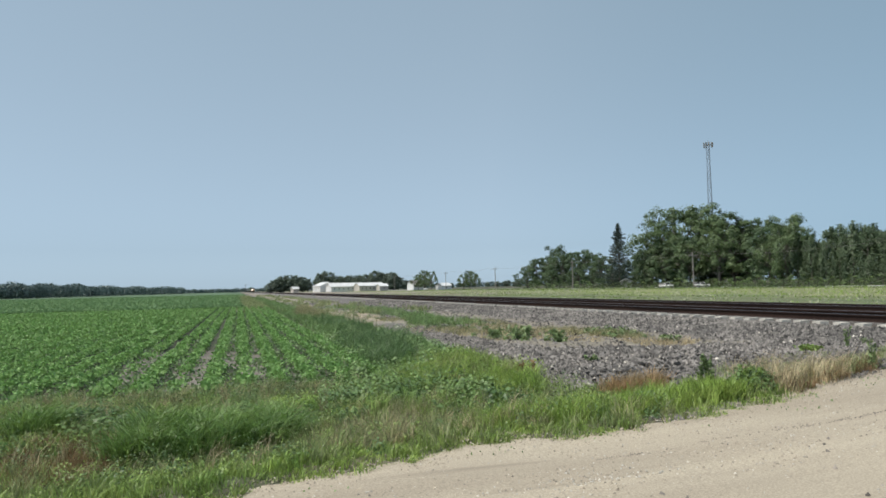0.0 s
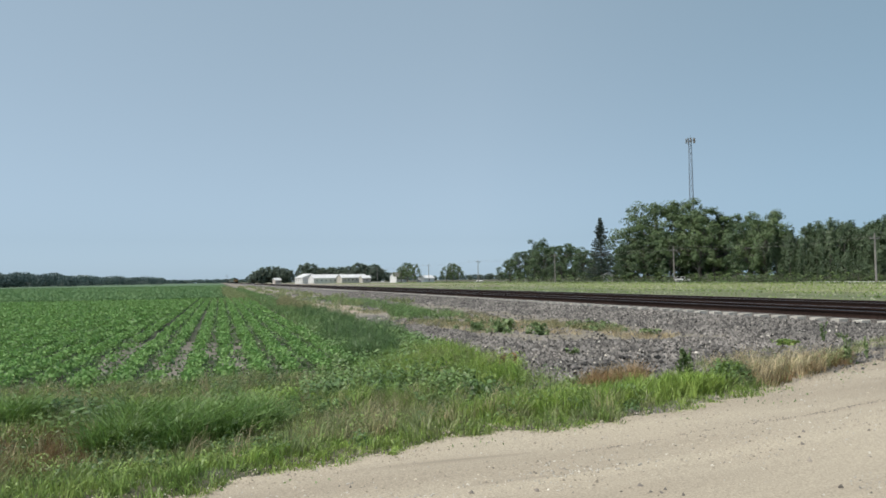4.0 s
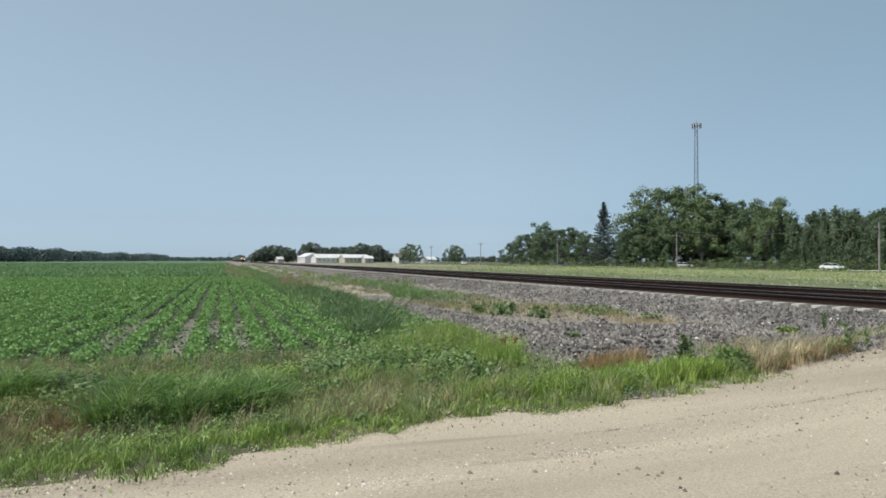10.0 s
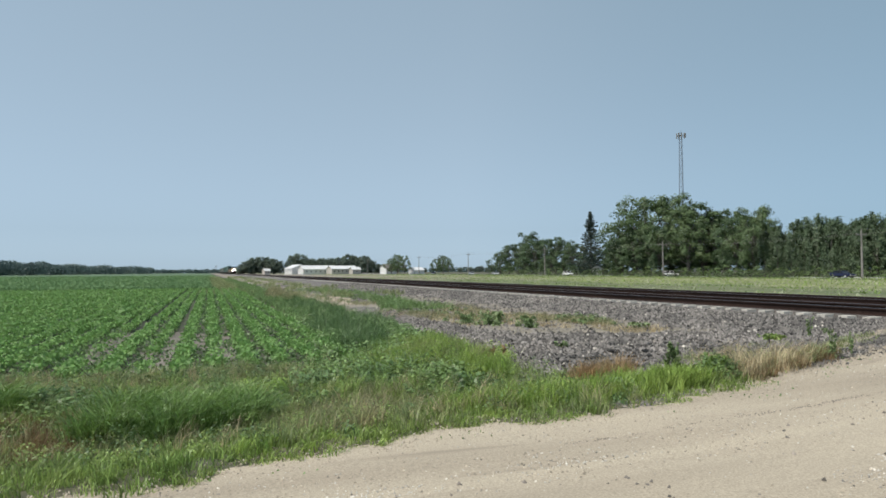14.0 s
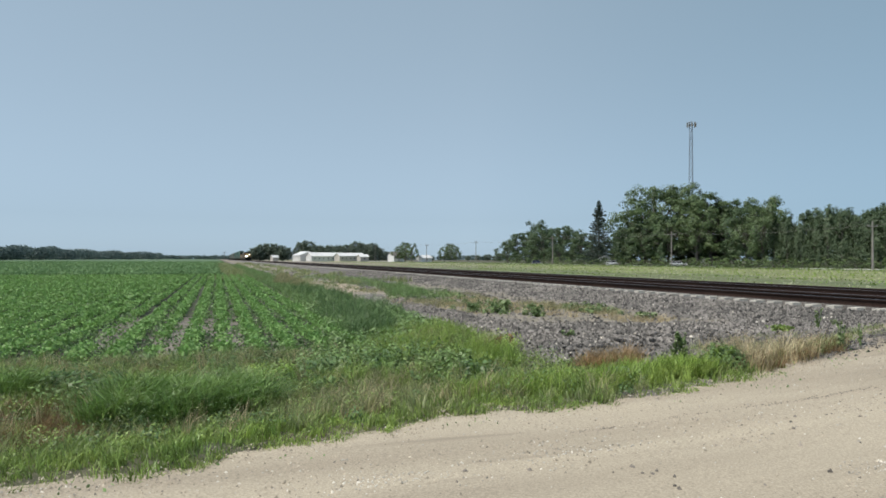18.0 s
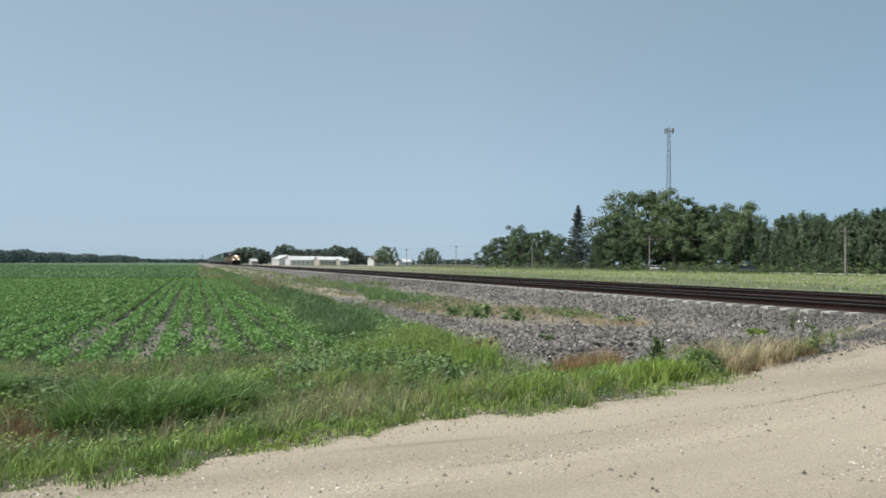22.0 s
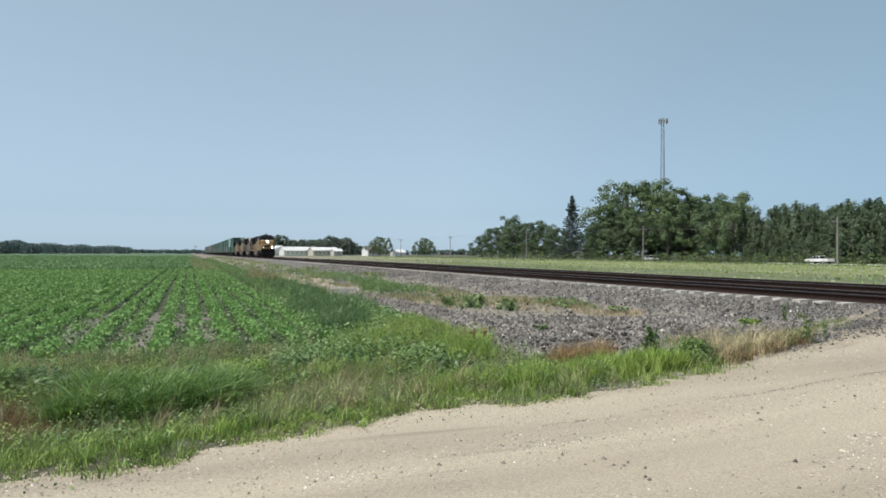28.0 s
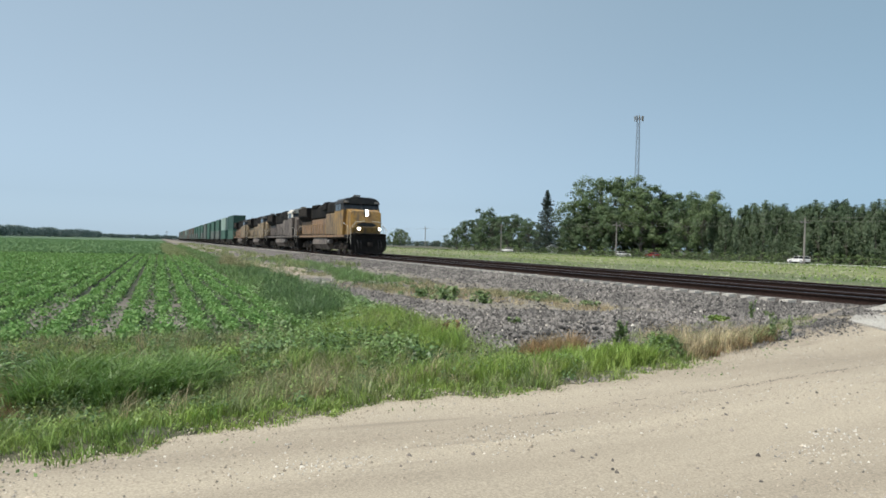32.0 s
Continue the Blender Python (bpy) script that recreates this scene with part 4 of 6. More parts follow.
mounds("clover_patch", "grass_bright", "bright fresh green patch of low leaves", 60, None, None, (0.14, 0.32), 0.035, 60, None, [(0.75, 11.2, 0.3, 0.25), (1.1, 11.0, 0.3, 0.25), (4.9, 15.4, 0.4, 0.5), (5.0, 11.9, 0.4, 0.5)])
mounds("tangle_weeds", "grass", "green weeds tangled into the tall yellow-green grass", 150, None, None, (0.1, 0.26), 0.04, 60, None, [(3.2, 12.2, 0.7, 1.4), (3.9, 13.2, 0.7, 1.5), (4.3, 11.6, 0.5, 1.0), (4.6, 13.8, 0.5, 1.2)])
mounds("roadside_bush", "weed_bush", "soft green leafy bush of weeds at the road edge", 14, None, None, (0.22, 0.42), 0.035, 170, None, [(6.5, 7.45, 0.10, 0.10), (6.65, 7.5, 0.10, 0.10)])
mounds("ditch_weeds", "grass_dark", "mid-green weeds round the tall ditch grass", 240, None, None, (0.12, 0.34), 0.055, 80, None, [(2.9, 14.4, 0.7, 0.9), (3.6, 14.2, 0.6, 0.8), (4.6, 15.5, 0.5, 1.4), (3.0, 17.0, 0.4, 2.0), (4.9, 19, 0.4, 3.0), (4.3, 26, 0.8, 5.0), (3.0, 24, 0.4, 5.0)])
mounds("bank_weeds", "weed", "low green weeds scattered over the railway bank", 130, None, None, (0.06, 0.2), 0.06, 40, None, [(7.6, 18.5, 1.2, 2.0), (8.6, 22, 1.0, 3.0), (7.2, 26, 1.0, 3.0), (8.4, 32, 1.2, 5.0), (8.8, 42, 1.4, 6.0), (6.8, 38, 1.2, 6.0), (10.2, 17, 0.5, 1.5)])
# broad leaves strewn through the verge
n = 5000
x, y = rng.uniform(-4, 5, n), rng.uniform(6.3, 13.5, n)
x, y = keep(x, y, y > over_edge(x, 0.25), in_view(x, y), wave(x, y, 0.55) > 0.0)
p = np.stack([x, y, height(x, y) + rng.uniform(0.05, 0.28, len(x))], -1)
stuff("verge_weeds", leaves("verge_weeds", p, 0.018, 0.9), M["grass"], "small broad-leaved weeds scattered through the verge grass", "weeds")
n = 520
x = rng.uniform(-3, 9.5, n)
y = over_edge(x, -0.55 + 0.6 * rng.random(n))
x, y = keep(x, y, wave(x, y, 0.35) > 0.25)
p = np.stack([x, y, height(x, y) + rng.uniform(0.015, 0.06, len(x))], -1)
stuff("roadside_weeds", leaves("roadside_weeds", p, 0.024, 1.0), M["grass_dark"], "tiny flat weeds straying onto the gravel road", "weeds")


# ---- bean field ----
ROW = 0.64


def bean_rows(name, y0, y1, step, per, size, spread, top, mat, label):
    P = []
    for k in range(-70, 6):
        x = 0.12 + ROW * k
        if x > 2.95:
            continue
        ya = max(y0, (-x - 1.5) / 0.36)
        if ya >= y1:
            continue
        m = int((y1 - ya) / step)
        yy = rng.uniform(ya, y1, m)
        xx = x + rng.normal(0, spread * 0.35, m)
        bare = bare_soil(xx, yy)
        end = 58 + 60 * np.clip((1.2 - xx) / 3.2, 0, 1) + 26 * rng.random(m)
        start = 13.2 + 0.5 * wave(xx, xx, 0.8) + 0.7 * rng.random(m)
        ok = (~bare | (rng.random(m) < 0.14 + 0.22 * (wave(xx, yy, 0.5) > 0.1))) & (yy > start) & (yy < end)
        xx, yy = xx[ok], yy[ok]
        m = len(xx)
        if not m:
            continue
        hs = top * rng.uniform(0.75, 1.15, m)
        q = np.stack([np.repeat(xx, per) + rng.normal(0, spread, m * per), np.repeat(yy, per) + rng.normal(0, spread, m * per), np.repeat(hs, per) * rng.uniform(0.35, 1.0, m * per)], -1)
        q = q[~wheel_track(q[:, 0], q[:, 1])]
        q[:, 2] += height(q[:, 0], q[:, 1])
        P.append(q)
    stuff(name, leaves(name, np.concatenate(P), size, 0.9, 1.25), M[mat], label, "crop")


bean_rows("bean_rows", 12.5, 30, 0.075, 17, 0.066, 0.086, 0.24, "leaf_bean", "rows of young green bean plants in grey soil")
bean_rows("bean_rows", 30, 78, 0.10, 10, 0.105, 0.082, 0.24, "leaf_bean", "green bean rows further out in the field")
# weeds between the rows at the field's edge
n = 34000
y = 12.6 + 50 * rng.random(n) ** 1.7
x = -0.36 * y - 1 + (0.36 * y + 3.9) * rng.random(n)
x, y = keep(x, y, ~bare_soil(x, y) | (rng.random(n) < 0.5), ~wheel_track(x, y))
p = np.stack([x, y, height(x, y) + rng.uniform(0.02, 0.12, len(x))], -1)
stuff("field_weeds", leaves("field_weeds", p, 0.04 + 0.0015 * y, 0.8), M["grass_deep"], "small weeds between the bean rows", "weeds")
# the next crop, denser and darker
n = 60000
y = 78 + 330 * rng.random(n) ** 2.2
x = -0.4 * y - 5 + (0.4 * y + 7.8) * rng.random(n)
x, y = keep(x, y, (x < -0.6 + 1.2 * rng.random(n)) | (y > 330))
p = np.stack([x, y, height(x, y) + rng.uniform(0.05, 0.3, len(x))], -1)
stuff("far_crop", leaves("far_crop", p, 0.28 * (y / 90) ** 0.5, 0.9), M["leaf_corn"], "dense dark green crop in the field beyond", "crop")
# pale stubbly field beyond the tracks
n = 9000
y = -10 + 300 * rng.random(n) ** 1.3
x = rng.uniform(25.5, 96, n)
x = np.round(x / 0.76) * 0.76 + rng.normal(0, 0.08, n)
stuff("young_crop", blades("young_crop", x, y, rng.uniform(0.06, 0.15, n), 0.06, 0.8), M["straw"], "sparse pale green young crop beyond the tracks", "crop")
n = 15000
y = -10 + 260 * rng.random(n) ** 1.3
x = rng.uniform(27, 94, n)
x, y = keep(x, y, wave(x * 0.35, y * 0.2, 1.3) > 0.1)
p = np.stack([x, y, height(x, y) + rng.uniform(0.05, 0.25, len(x))], -1)
stuff("straw_litter", leaves("straw_litter", p, 0.11, 1.2, 1.6), M["straw"], "pale straw litter on the field beyond the tracks", "crop")
# weeds in long streaks along the drilled rows
for name, material, label, n, x0, x1, cut in (("field_streaks", "grass", "green weeds in streaks along the field beyond the tracks", 15000, 26, 56, 0.15),
                                              ("field_edge_grass", "grass_bright", "fresh yellow-green grass in streaks towards the highway", 15000, 52, 93, 0.0)):
    x, y = rng.uniform(x0, x1, n), 8 + 200 * rng.random(n) ** 1.2
    x, y = keep(x, y, wave(x * 0.9, y * 0.07, 2.1) + rng.normal(0, 0.25, n) > cut)
    stuff(name, blades(name, x, y, rng.uniform(0.08, 0.24, len(x)), 0.11, 0.8), M[material], label, "weeds")


# ---- stones ----
def stones(name, label, x, y, r, material="stone", sink=0.25, base_z=height):
    """Little broken stones: broken pyramids bedded in the ground, four faces each."""
    n = len(x)
    base = np.array([(1, 0, -0.45), (-1, 0, -0.45), (0, 1, -0.45), (0, -1, -0.45), (0, 0, 0.95)], float)
    v = base[None] * rng.uniform(0.65, 1.25, (n, 5, 1)) + rng.normal(0, 0.22, (n, 5, 3))
    a = rng.uniform(0, 6.28, n)
    ca, sa = np.cos(a)[:, None], np.sin(a)[:, None]
    v = np.stack([v[..., 0] * ca - v[..., 1] * sa, v[..., 0] * sa + v[..., 1] * ca, v[..., 2] * 0.75], -1) * r[:, None, None]
    v += np.stack([x, y, base_z(x, y) + r * (0.6 - sink)], -1)[:, None]
    tri = np.array([(0, 2, 4), (2, 1, 4), (1, 3, 4), (3, 0, 4)])
    f = (np.arange(n)[:, None, None] * 5 + tri).reshape(-1, 3)
    return stuff(name, indexed(name, v.reshape(-1, 3), f), M[material], label, "stones")


n = 32000
x, y = rng.uniform(4.4, 11.5, n), 8.6 + 17 * rng.random(n) ** 1.3
x, y = keep(x, y, y > over_edge(x, 1.1), x > 4.7 + 0.25 * wave(y, y, 0.8), (x < 7.0 + 0.3 * wave(x, y, 0.7)) | (y < heap_edge(x) + 0.45 * wave(x, y, 0.7) + 0.5 * rng.random(n)) | (rng.random(n) < 0.08))
heap = stones("gravel_heap", "heaped grey crushed ballast stones on the bank", x, y, rng.uniform(0.022, 0.062, len(x)))
n = 48000
x, y = rng.uniform(10.3, 13.82, n), 9.0 + 60 * rng.random(n) ** 1.8
x, y = keep(x, y, y > over_edge(x, 0.9), rng.random(n) < np.clip((x - 11.1 + 0.3 * wave(x, y, 1.0)) / 0.6, 0.05, 1))
stones("ballast_stones", "grey crushed ballast stones on the track shoulder", x, y, rng.uniform(0.018, 0.050, len(x)) * (1 + y / 60))
n = 9000
x, y = rng.uniform(14.25, 17.3, n), 8.8 + 30 * rng.random(n) ** 1.5
stones("crib_ballast", "grey ballast stones between the ties", x, y, rng.uniform(0.015, 0.035, n))
n = 14000
x, y = rng.uniform(4.6, 10.5, n), 24 + 70 * rng.random(n) ** 1.6
x, y = keep(x, y, wave(x, y * 0.4, 1.6) > -0.2)
stones("bank_gravel", "spread grey gravel along the railway bank", x, y, rng.uniform(0.03, 0.07, len(x)))
n = 5200
x, y = spots(n, [(6.0, 35.0, 0.8, 3.0), (6.6, 38.5, 0.9, 3.5), (5.6, 42.0, 0.7, 4.0)])
stones("beige_gravel", "low spread of pinkish-beige gravel on the railway bank", x, y, rng.uniform(0.03, 0.085, n), "clod")
for kind, label, n, big in (("pebble", "small pale pebbles loose on the gravel road", 36000, 0.011), ("dark_pebble", "small dark pebbles loose on the gravel road", 9000, 0.010), ("clod", "small tan pebbles loose on the gravel road", 40000, 0.013)):
    x, y = rng.uniform(-2.5, 12, n), 2.7 + 6.4 * rng.random(n)
    v = y - 0.03 * x + 0.08 * wave(x, y, 1.3)
    band = np.clip((np.abs(v - 4.0) - 0.2) / 0.4, 0.10, 1) * np.where(v > 5.3, 0.4, 1.0) * (0.6 + 0.4 * wave(x, y, 0.5))     # a swept wheel track between pebbly strips
    x, y = keep(x, y, y < over_edge(x, 0.25), rng.random(n) < band)
    stones("road_pebbles", label, x, y, 0.0025 + big * rng.random(len(x)) ** 3.6, kind, 0.25, road_height)
# ballast kicked out over the road's edge below the crossing
n = 5200
x = rng.uniform(7.6, 13.6, n)
y = edge(x) + 0.45 - np.abs(rng.normal(0, 0.26, n)) * np.clip((x - 6.8) / 2.4, 0.3, 1.5)
x, y = keep(x, y, wave(x, y, 0.5) + rng.normal(0, 0.5, n) > -0.35)
stones("spilled_ballast", "grey ballast stones strewn over the road's edge", x, y, rng.uniform(0.010, 0.030, len(x)), "stone", 0.25, road_height)
n = 2600
x, y = rng.uniform(5.0, 13.6, n), 8.9 + 22 * rng.random(n) ** 1.3
x, y = keep(x, y, y > over_edge(x, 1.1), (y < heap_edge(x)) | (x > 11.2) | (x < 7.0))
stones("pale_stones", "scattered pale stones among the dark ballast", x, y, rng.uniform(0.016, 0.042, len(x)), "pebble", 0.1)
n = 520
x, y = spots(n, [(5.3, 3.9, 0.35, 0.22), (4.6, 3.75, 0.3, 0.15), (2.6, 4.9, 0.9, 0.12), (1.2, 4.7, 0.5, 0.15)])
stones("pebble_clusters", "loose clusters of pale pebbles on the gravel road", x, y, 0.003 + 0.012 * rng.random(n) ** 2.2, "pebble", 0.2, road_height)
n = 60
x, y = rng.uniform(0, 9, n), rng.uniform(2.9, 5.2, n)
stones("road_stones", "single dark stones lying on the gravel road", x, y, rng.uniform(0.012, 0.024, n), "dark_pebble", 0.25, road_height)

# a low windrow left by the grader, and the crumbling road edge
n = 1700
x = rng.uniform(3.0, 13.0, n)
y = 5.46 + 0.062 * (x - 3.0) + rng.normal(0, 0.02, n) + 0.010 * np.sin(x * 3.1) + 0.008 * np.sin(x * 7.7)
x, y = keep(x, y, rng.random(n) < 0.55 + 0.45 * wave(x, x, 0.35))
stones("road_clods", "thin broken line of dark clods along the road", x, y, rng.uniform(0.003, 0.010, len(x)), "dark_pebble", 0.25, road_height)
n = 3500
x = rng.uniform(-3, 11, n)
y = over_edge(x, rng.normal(-0.05, 0.22, n))
stones("edge_clods", "crumbled earth clods along the road edge", x, y, rng.uniform(0.003, 0.012, n), "clod", 0.25, road_height)
n = 6000
x = rng.uniform(6.2, 12.5, n)
y = edge(x) + rng.uniform(-0.1, 1.6, n)
stones("shoulder_gravel", "loose gravel on the bare shoulder beside the road", x, y, rng.uniform(0.003, 0.016, n), "clod")
clumps("shoulder_grass", "grass_olive", "sparse low grass on the bare shoulder", 2600, [(9.6, 8.6, 1.2, 0.4), (10.6, 8.9, 0.8, 0.4), (8.6, 9.0, 0.8, 0.5), (9.6, 9.8, 0.9, 0.4)], (0.04, 0.16), 0.008, 0.9)


# the nearest stones of the heap, one by one
cuts = []
for k in range(6):
    bm = bmesh.new()
    bmesh.ops.create_icosphere(bm, subdivisions=1, radius=1.0)
    for v in bm.verts:
        v.co = Vector((v.co.x * 1.15, v.co.y * 0.9, v.co.z * 0.7)) * rng.uniform(0.72, 1.2)
    cut = bpy.data.meshes.new("stone")
    bm.to_mesh(cut)
    bm.free()
    cut.materials.append(M["stone"])
    cuts.append(cut)
x, y = rng.uniform(5.6, 9.4, 900), rng.uniform(9.0, 11.4, 900)
x, y = keep(x, y, y > over_edge(x, 1.7))
for px, py in zip(x[:300], y[:300]):
    ob = link("stone", cuts[rng.integers(0, 6)], None, heap)
    r = rng.uniform(0.035, 0.065)
    ob.matrix_basis = pose(px, py, float(height(px, py)) + 0.5 * r + 0.01, rng.uniform(-25, 25), rng.uniform(-25, 25), rng.uniform(0, 360)) @ Matrix.Scale(r, 4)


# ---- the train ----
# a vehicle's own space: -y is forwards, z = 0 on the rail heads, x to the field on the far side
def wheelset(parent, y, r=0.53, gauge=0.75):
    bm = bmesh.new()
    for s in (-1, 1):
        cyl(bm, (s * (gauge - 0.06), y, r), (s * (gauge + 0.07), y, r), r, seg=20)
        cyl(bm, (s * (gauge - 0.09), y, r), (s * (gauge - 0.06), y, r), r + 0.025, seg=20)
    cyl(bm, (-gauge, y, r), (gauge, y, r), 0.09)
    return part("wheelset", bm, M["wheel"], parent)


def loco_truck(parent, y):
    bm = bmesh.new()
    for s in (-1, 1):
        box(bm, (s * 1.06 - 0.09, y - 2.45, 0.62), (s * 1.06 + 0.09, y + 2.45, 0.95), 0.04)
        for k in (-1.8, 0, 1.8):
            box(bm, (s * 1.12 - 0.12, y + k - 0.24, 0.36), (s * 1.12 + 0.12, y + k + 0.24, 0.72), 0.05)
        for k in (-0.9, 0.9):
            cyl(bm, (s * 1.16, y + k, 0.55), (s * 1.16, y + k, 1.0), 0.11, seg=8)
            box(bm, (s * 1.2 - 0.06, y + k - 0.35, 0.40), (s * 1.2 + 0.06, y + k + 0.35, 0.52), 0.03)
        cyl(bm, (s * 1.22, y - 1.0, 0.80), (s * 1.22, y + 0.6, 1.02), 0.06, seg=8)
    box(bm, (-0.9, y - 1.2, 0.6), (0.9, y + 1.2, 1.0))
    t = part("truck", bm, M["under"], parent)
    for k in (-1.8, 0, 1.8):
        wheelset(t, y + k)
    return t


def tube_run(bm, pts, r=0.018, seg=6):
    for a, b in zip(pts, pts[1:]):
        cyl(bm, a, b, r, seg=seg)


def locomotive(label, paint, nose_paint, lit=False, cab_roof="roof_grey", hood_roof="black", panel="tan", band="roof_grey"):
    L = 22.6
    t = thing("locomotive", label, "locomotive", "head-end locomotives")
    bm = bmesh.new()
    box(bm, (-1.5, 0.35, 1.30), (1.5, L - 0.35, 1.62), 0.05)
    box(bm, (-1.45, 0.0, 1.30), (1.45, 0.40, 1.72), 0.05)
    box(bm, (-1.45, L - 0.4, 1.30), (1.45, L, 1.72), 0.05)
    box(bm, (-0.5, 0.6, 0.9), (0.5, L - 0.6, 1.32))
    deck = part("deck", bm, M["black"], t)
    bm = bmesh.new()
    for s in (-1, 1):
        box(bm, (s * 1.555 - 0.015, 1.9, 1.42), (s * 1.555 + 0.015, L - 1.9, 1.60))
    part("sill_stripe", bm, M[paint], t)
    # pilot with plough
    for yy, d in ((0.0, -1), (L, 1)):
        bm = bmesh.new()
        outline = [(-1.45, 1.32), (1.45, 1.32), (1.45, 0.55), (1.15, 0.16), (-1.15, 0.16), (-1.45, 0.55)]
        prism(bm, outline, 1, yy + d * 0.02, yy - d * 0.12)
        prism(bm, [(-1.15, 0.75), (1.15, 0.75), (1.1, 0.14), (-1.1, 0.14)], 1, yy + d * 0.28, yy)
        box(bm, (-1.2, min(yy, yy + d * 0.3), 1.62), (1.2, max(yy, yy + d * 0.3), 1.74), 0.03)
        pilot = part("pilot", bm, M["black"], t)
        bm = bmesh.new()
        box(bm, (-0.16, min(yy, yy + d * 0.62), 0.72), (0.16, max(yy, yy + d * 0.62), 1.02), 0.05)
        part("coupler", bm, M["under"], pilot)
        for k in (-0.95, -0.72, 0.72, 0.95):
            bm = bmesh.new()
            tube_run(bm, [(k, yy + d * 0.05, 1.15), (k, yy + d * 0.32, 0.95), (k, yy + d * 0.36, 0.55)], 0.03)
            part("air_hose", bm, M["tyre"], pilot)
    # corner steps
    for yy, d in ((0.0, 1), (L, -1)):
        for s in (-1, 1):
            bm = bmesh.new()
            for k in range(4):
                zz = 0.45 + 0.3 * k
                box(bm, (s * 1.30 - 0.24, yy + d * 0.45 - 0.28, zz), (s * 1.30 + 0.24, yy + d * 0.45 + 0.28, zz + 0.04))
            box(bm, (s * 1.30 - 0.24, yy + d * 0.75 - 0.02, 0.4), (s * 1.30 + 0.24, yy + d * 0.75 + 0.02, 1.4))
            part("steps", bm, M["black"], t)
    loco_truck(t, 4.4)
    loco_truck(t, L - 4.4)
    bm = bmesh.new()
    prism(bm, [(-1.45, 1.28), (1.45, 1.28), (1.5, 0.8), (1.15, 0.34), (-1.15, 0.34), (-1.5, 0.8)], 1, 8.0, 14.0)
    part("fuel_tank", bm, M["dusty"], t)
    bm = bmesh.new()
    for s in (-1, 1):
        cyl(bm, (s * 1.28, 7.4, 1.05), (s * 1.28, 8.0, 1.05), 0.2)
        cyl(bm, (s * 1.35, 8.2, 1.36), (s * 1.35, 13.8, 1.36), 0.13)
    part("air_reservoir", bm, M["tank"], t)
    # nose
    bm = bmesh.new()
    prism(bm, [(0.95, 1.62), (0.72, 2.2), (0.84, 3.5), (1.5, 3.68), (2.6, 3.74), (2.6, 1.62)], 0, -1.26, 1.26)
    bmesh.ops.bevel(bm, geom=[e for e in bm.edges if abs(e.verts[0].co.x - e.verts[1].co.x) < 0.01 and e.verts[0].co.y < 2.5 and e.verts[1].co.y < 2.5], offset=0.12, segments=2, affect="EDGES")
    nose = part("nose", bm, M[nose_paint], t)
    bm = bmesh.new()
    box(bm, (-0.19, 0.68, 3.10), (0.19, 1.0, 3.68), 0.04)
    part("headlight_housing", bm, M["roof_grey"], nose)
    bm = bmesh.new()
    prism(bm, [(-0.85, 2.42), (-0.45, 2.62), (0.45, 2.62), (0.85, 2.42), (0.5, 2.3), (-0.5, 2.3)], 1, 0.70, 0.735)
    part("nose_emblem", bm, M["roof_grey"], nose)
    for z in (3.26, 3.52):
        bm = bmesh.new()
        cyl(bm, (0, 0.62, z), (0, 0.72, z), 0.08, seg=16)
        part("headlight", bm, M["lamp"] if lit else M["glass"], nose)
    for s in (-1, 1):
        bm = bmesh.new()
        box(bm, (s * 0.85 - 0.14, -0.02, 1.93), (s * 0.85 + 0.14, 0.22, 2.24), 0.03)
        d = part("ditch_light", bm, M["black"], t)
        bm = bmesh.new()
        cyl(bm, (s * 0.85, -0.07, 2.09), (s * 0.85, -0.015, 2.09), 0.085, seg=16)
        part("ditch_lens", bm, M["lamp"] if lit else M["glass"], d)
    # cab
    bm = bmesh.new()
    prism(bm, [(2.45, 1.62), (2.25, 3.66), (5.2, 3.66), (5.2, 1.62)], 0, -1.54, 1.54)
    cab = part("cab", bm, M[nose_paint], t)
    bm = bmesh.new()
    prism(bm, [(2.25, 3.66), (2.52, 4.22), (5.2, 4.22), (5.2, 3.66)], 0, -1.52, 1.52)
    part("cab_window_band", bm, M[band], cab)
    bm = bmesh.new()
    prism(bm, [(-1.58, 4.18), (-1.5, 4.42), (-1.25, 4.62), (-0.7, 4.74), (0.7, 4.74), (1.25, 4.62), (1.5, 4.42), (1.58, 4.18)], 1, 2.34, 5.24)
    part("cab_roof", bm, M[cab_roof], cab)
    for s in (-1, 1):
        bm = bmesh.new()
        prism(bm, [(2.235, 3.72), (2.465, 4.18), (2.49, 4.18), (2.26, 3.72)], 0, s * 0.10, s * 1.42)
        part("windshield", bm, M["glass"], cab)
        bm = bmesh.new()
        box(bm, (s * 1.55 - 0.012, 3.0, 3.62), (s * 1.55 + 0.012, 3.85, 4.14), 0)
        box(bm, (s * 1.55 - 0.012, 3.95, 3.62), (s * 1.55 + 0.012, 4.75, 4.14), 0)
        part("side_window", bm, M["glass"], cab)
        bm = bmesh.new()
        box(bm, (s * 1.30 - 0.20, 2.28, 4.24), (s * 1.30 + 0.20, 2.42, 4.40), 0.02)
        part("number_board", bm, M["tank"], cab)
    bm = bmesh.new()
    for k in (-0.2, 0, 0.2):
        cyl(bm, (k, 4.3, 4.94), (k, 3.75, 4.94), 0.035, 0.10, seg=8)
    box(bm, (-0.3, 4.15, 4.72), (0.3, 4.35, 4.92))
    part("horn", bm, M["tank"], cab)
    # long hood
    bm = bmesh.new()
    box(bm, (-1.52, 5.2, 1.62), (1.52, 8.6, 3.5), 0.06)
    part("inverter_cabinet", bm, M[panel], t)
    bm = bmesh.new()
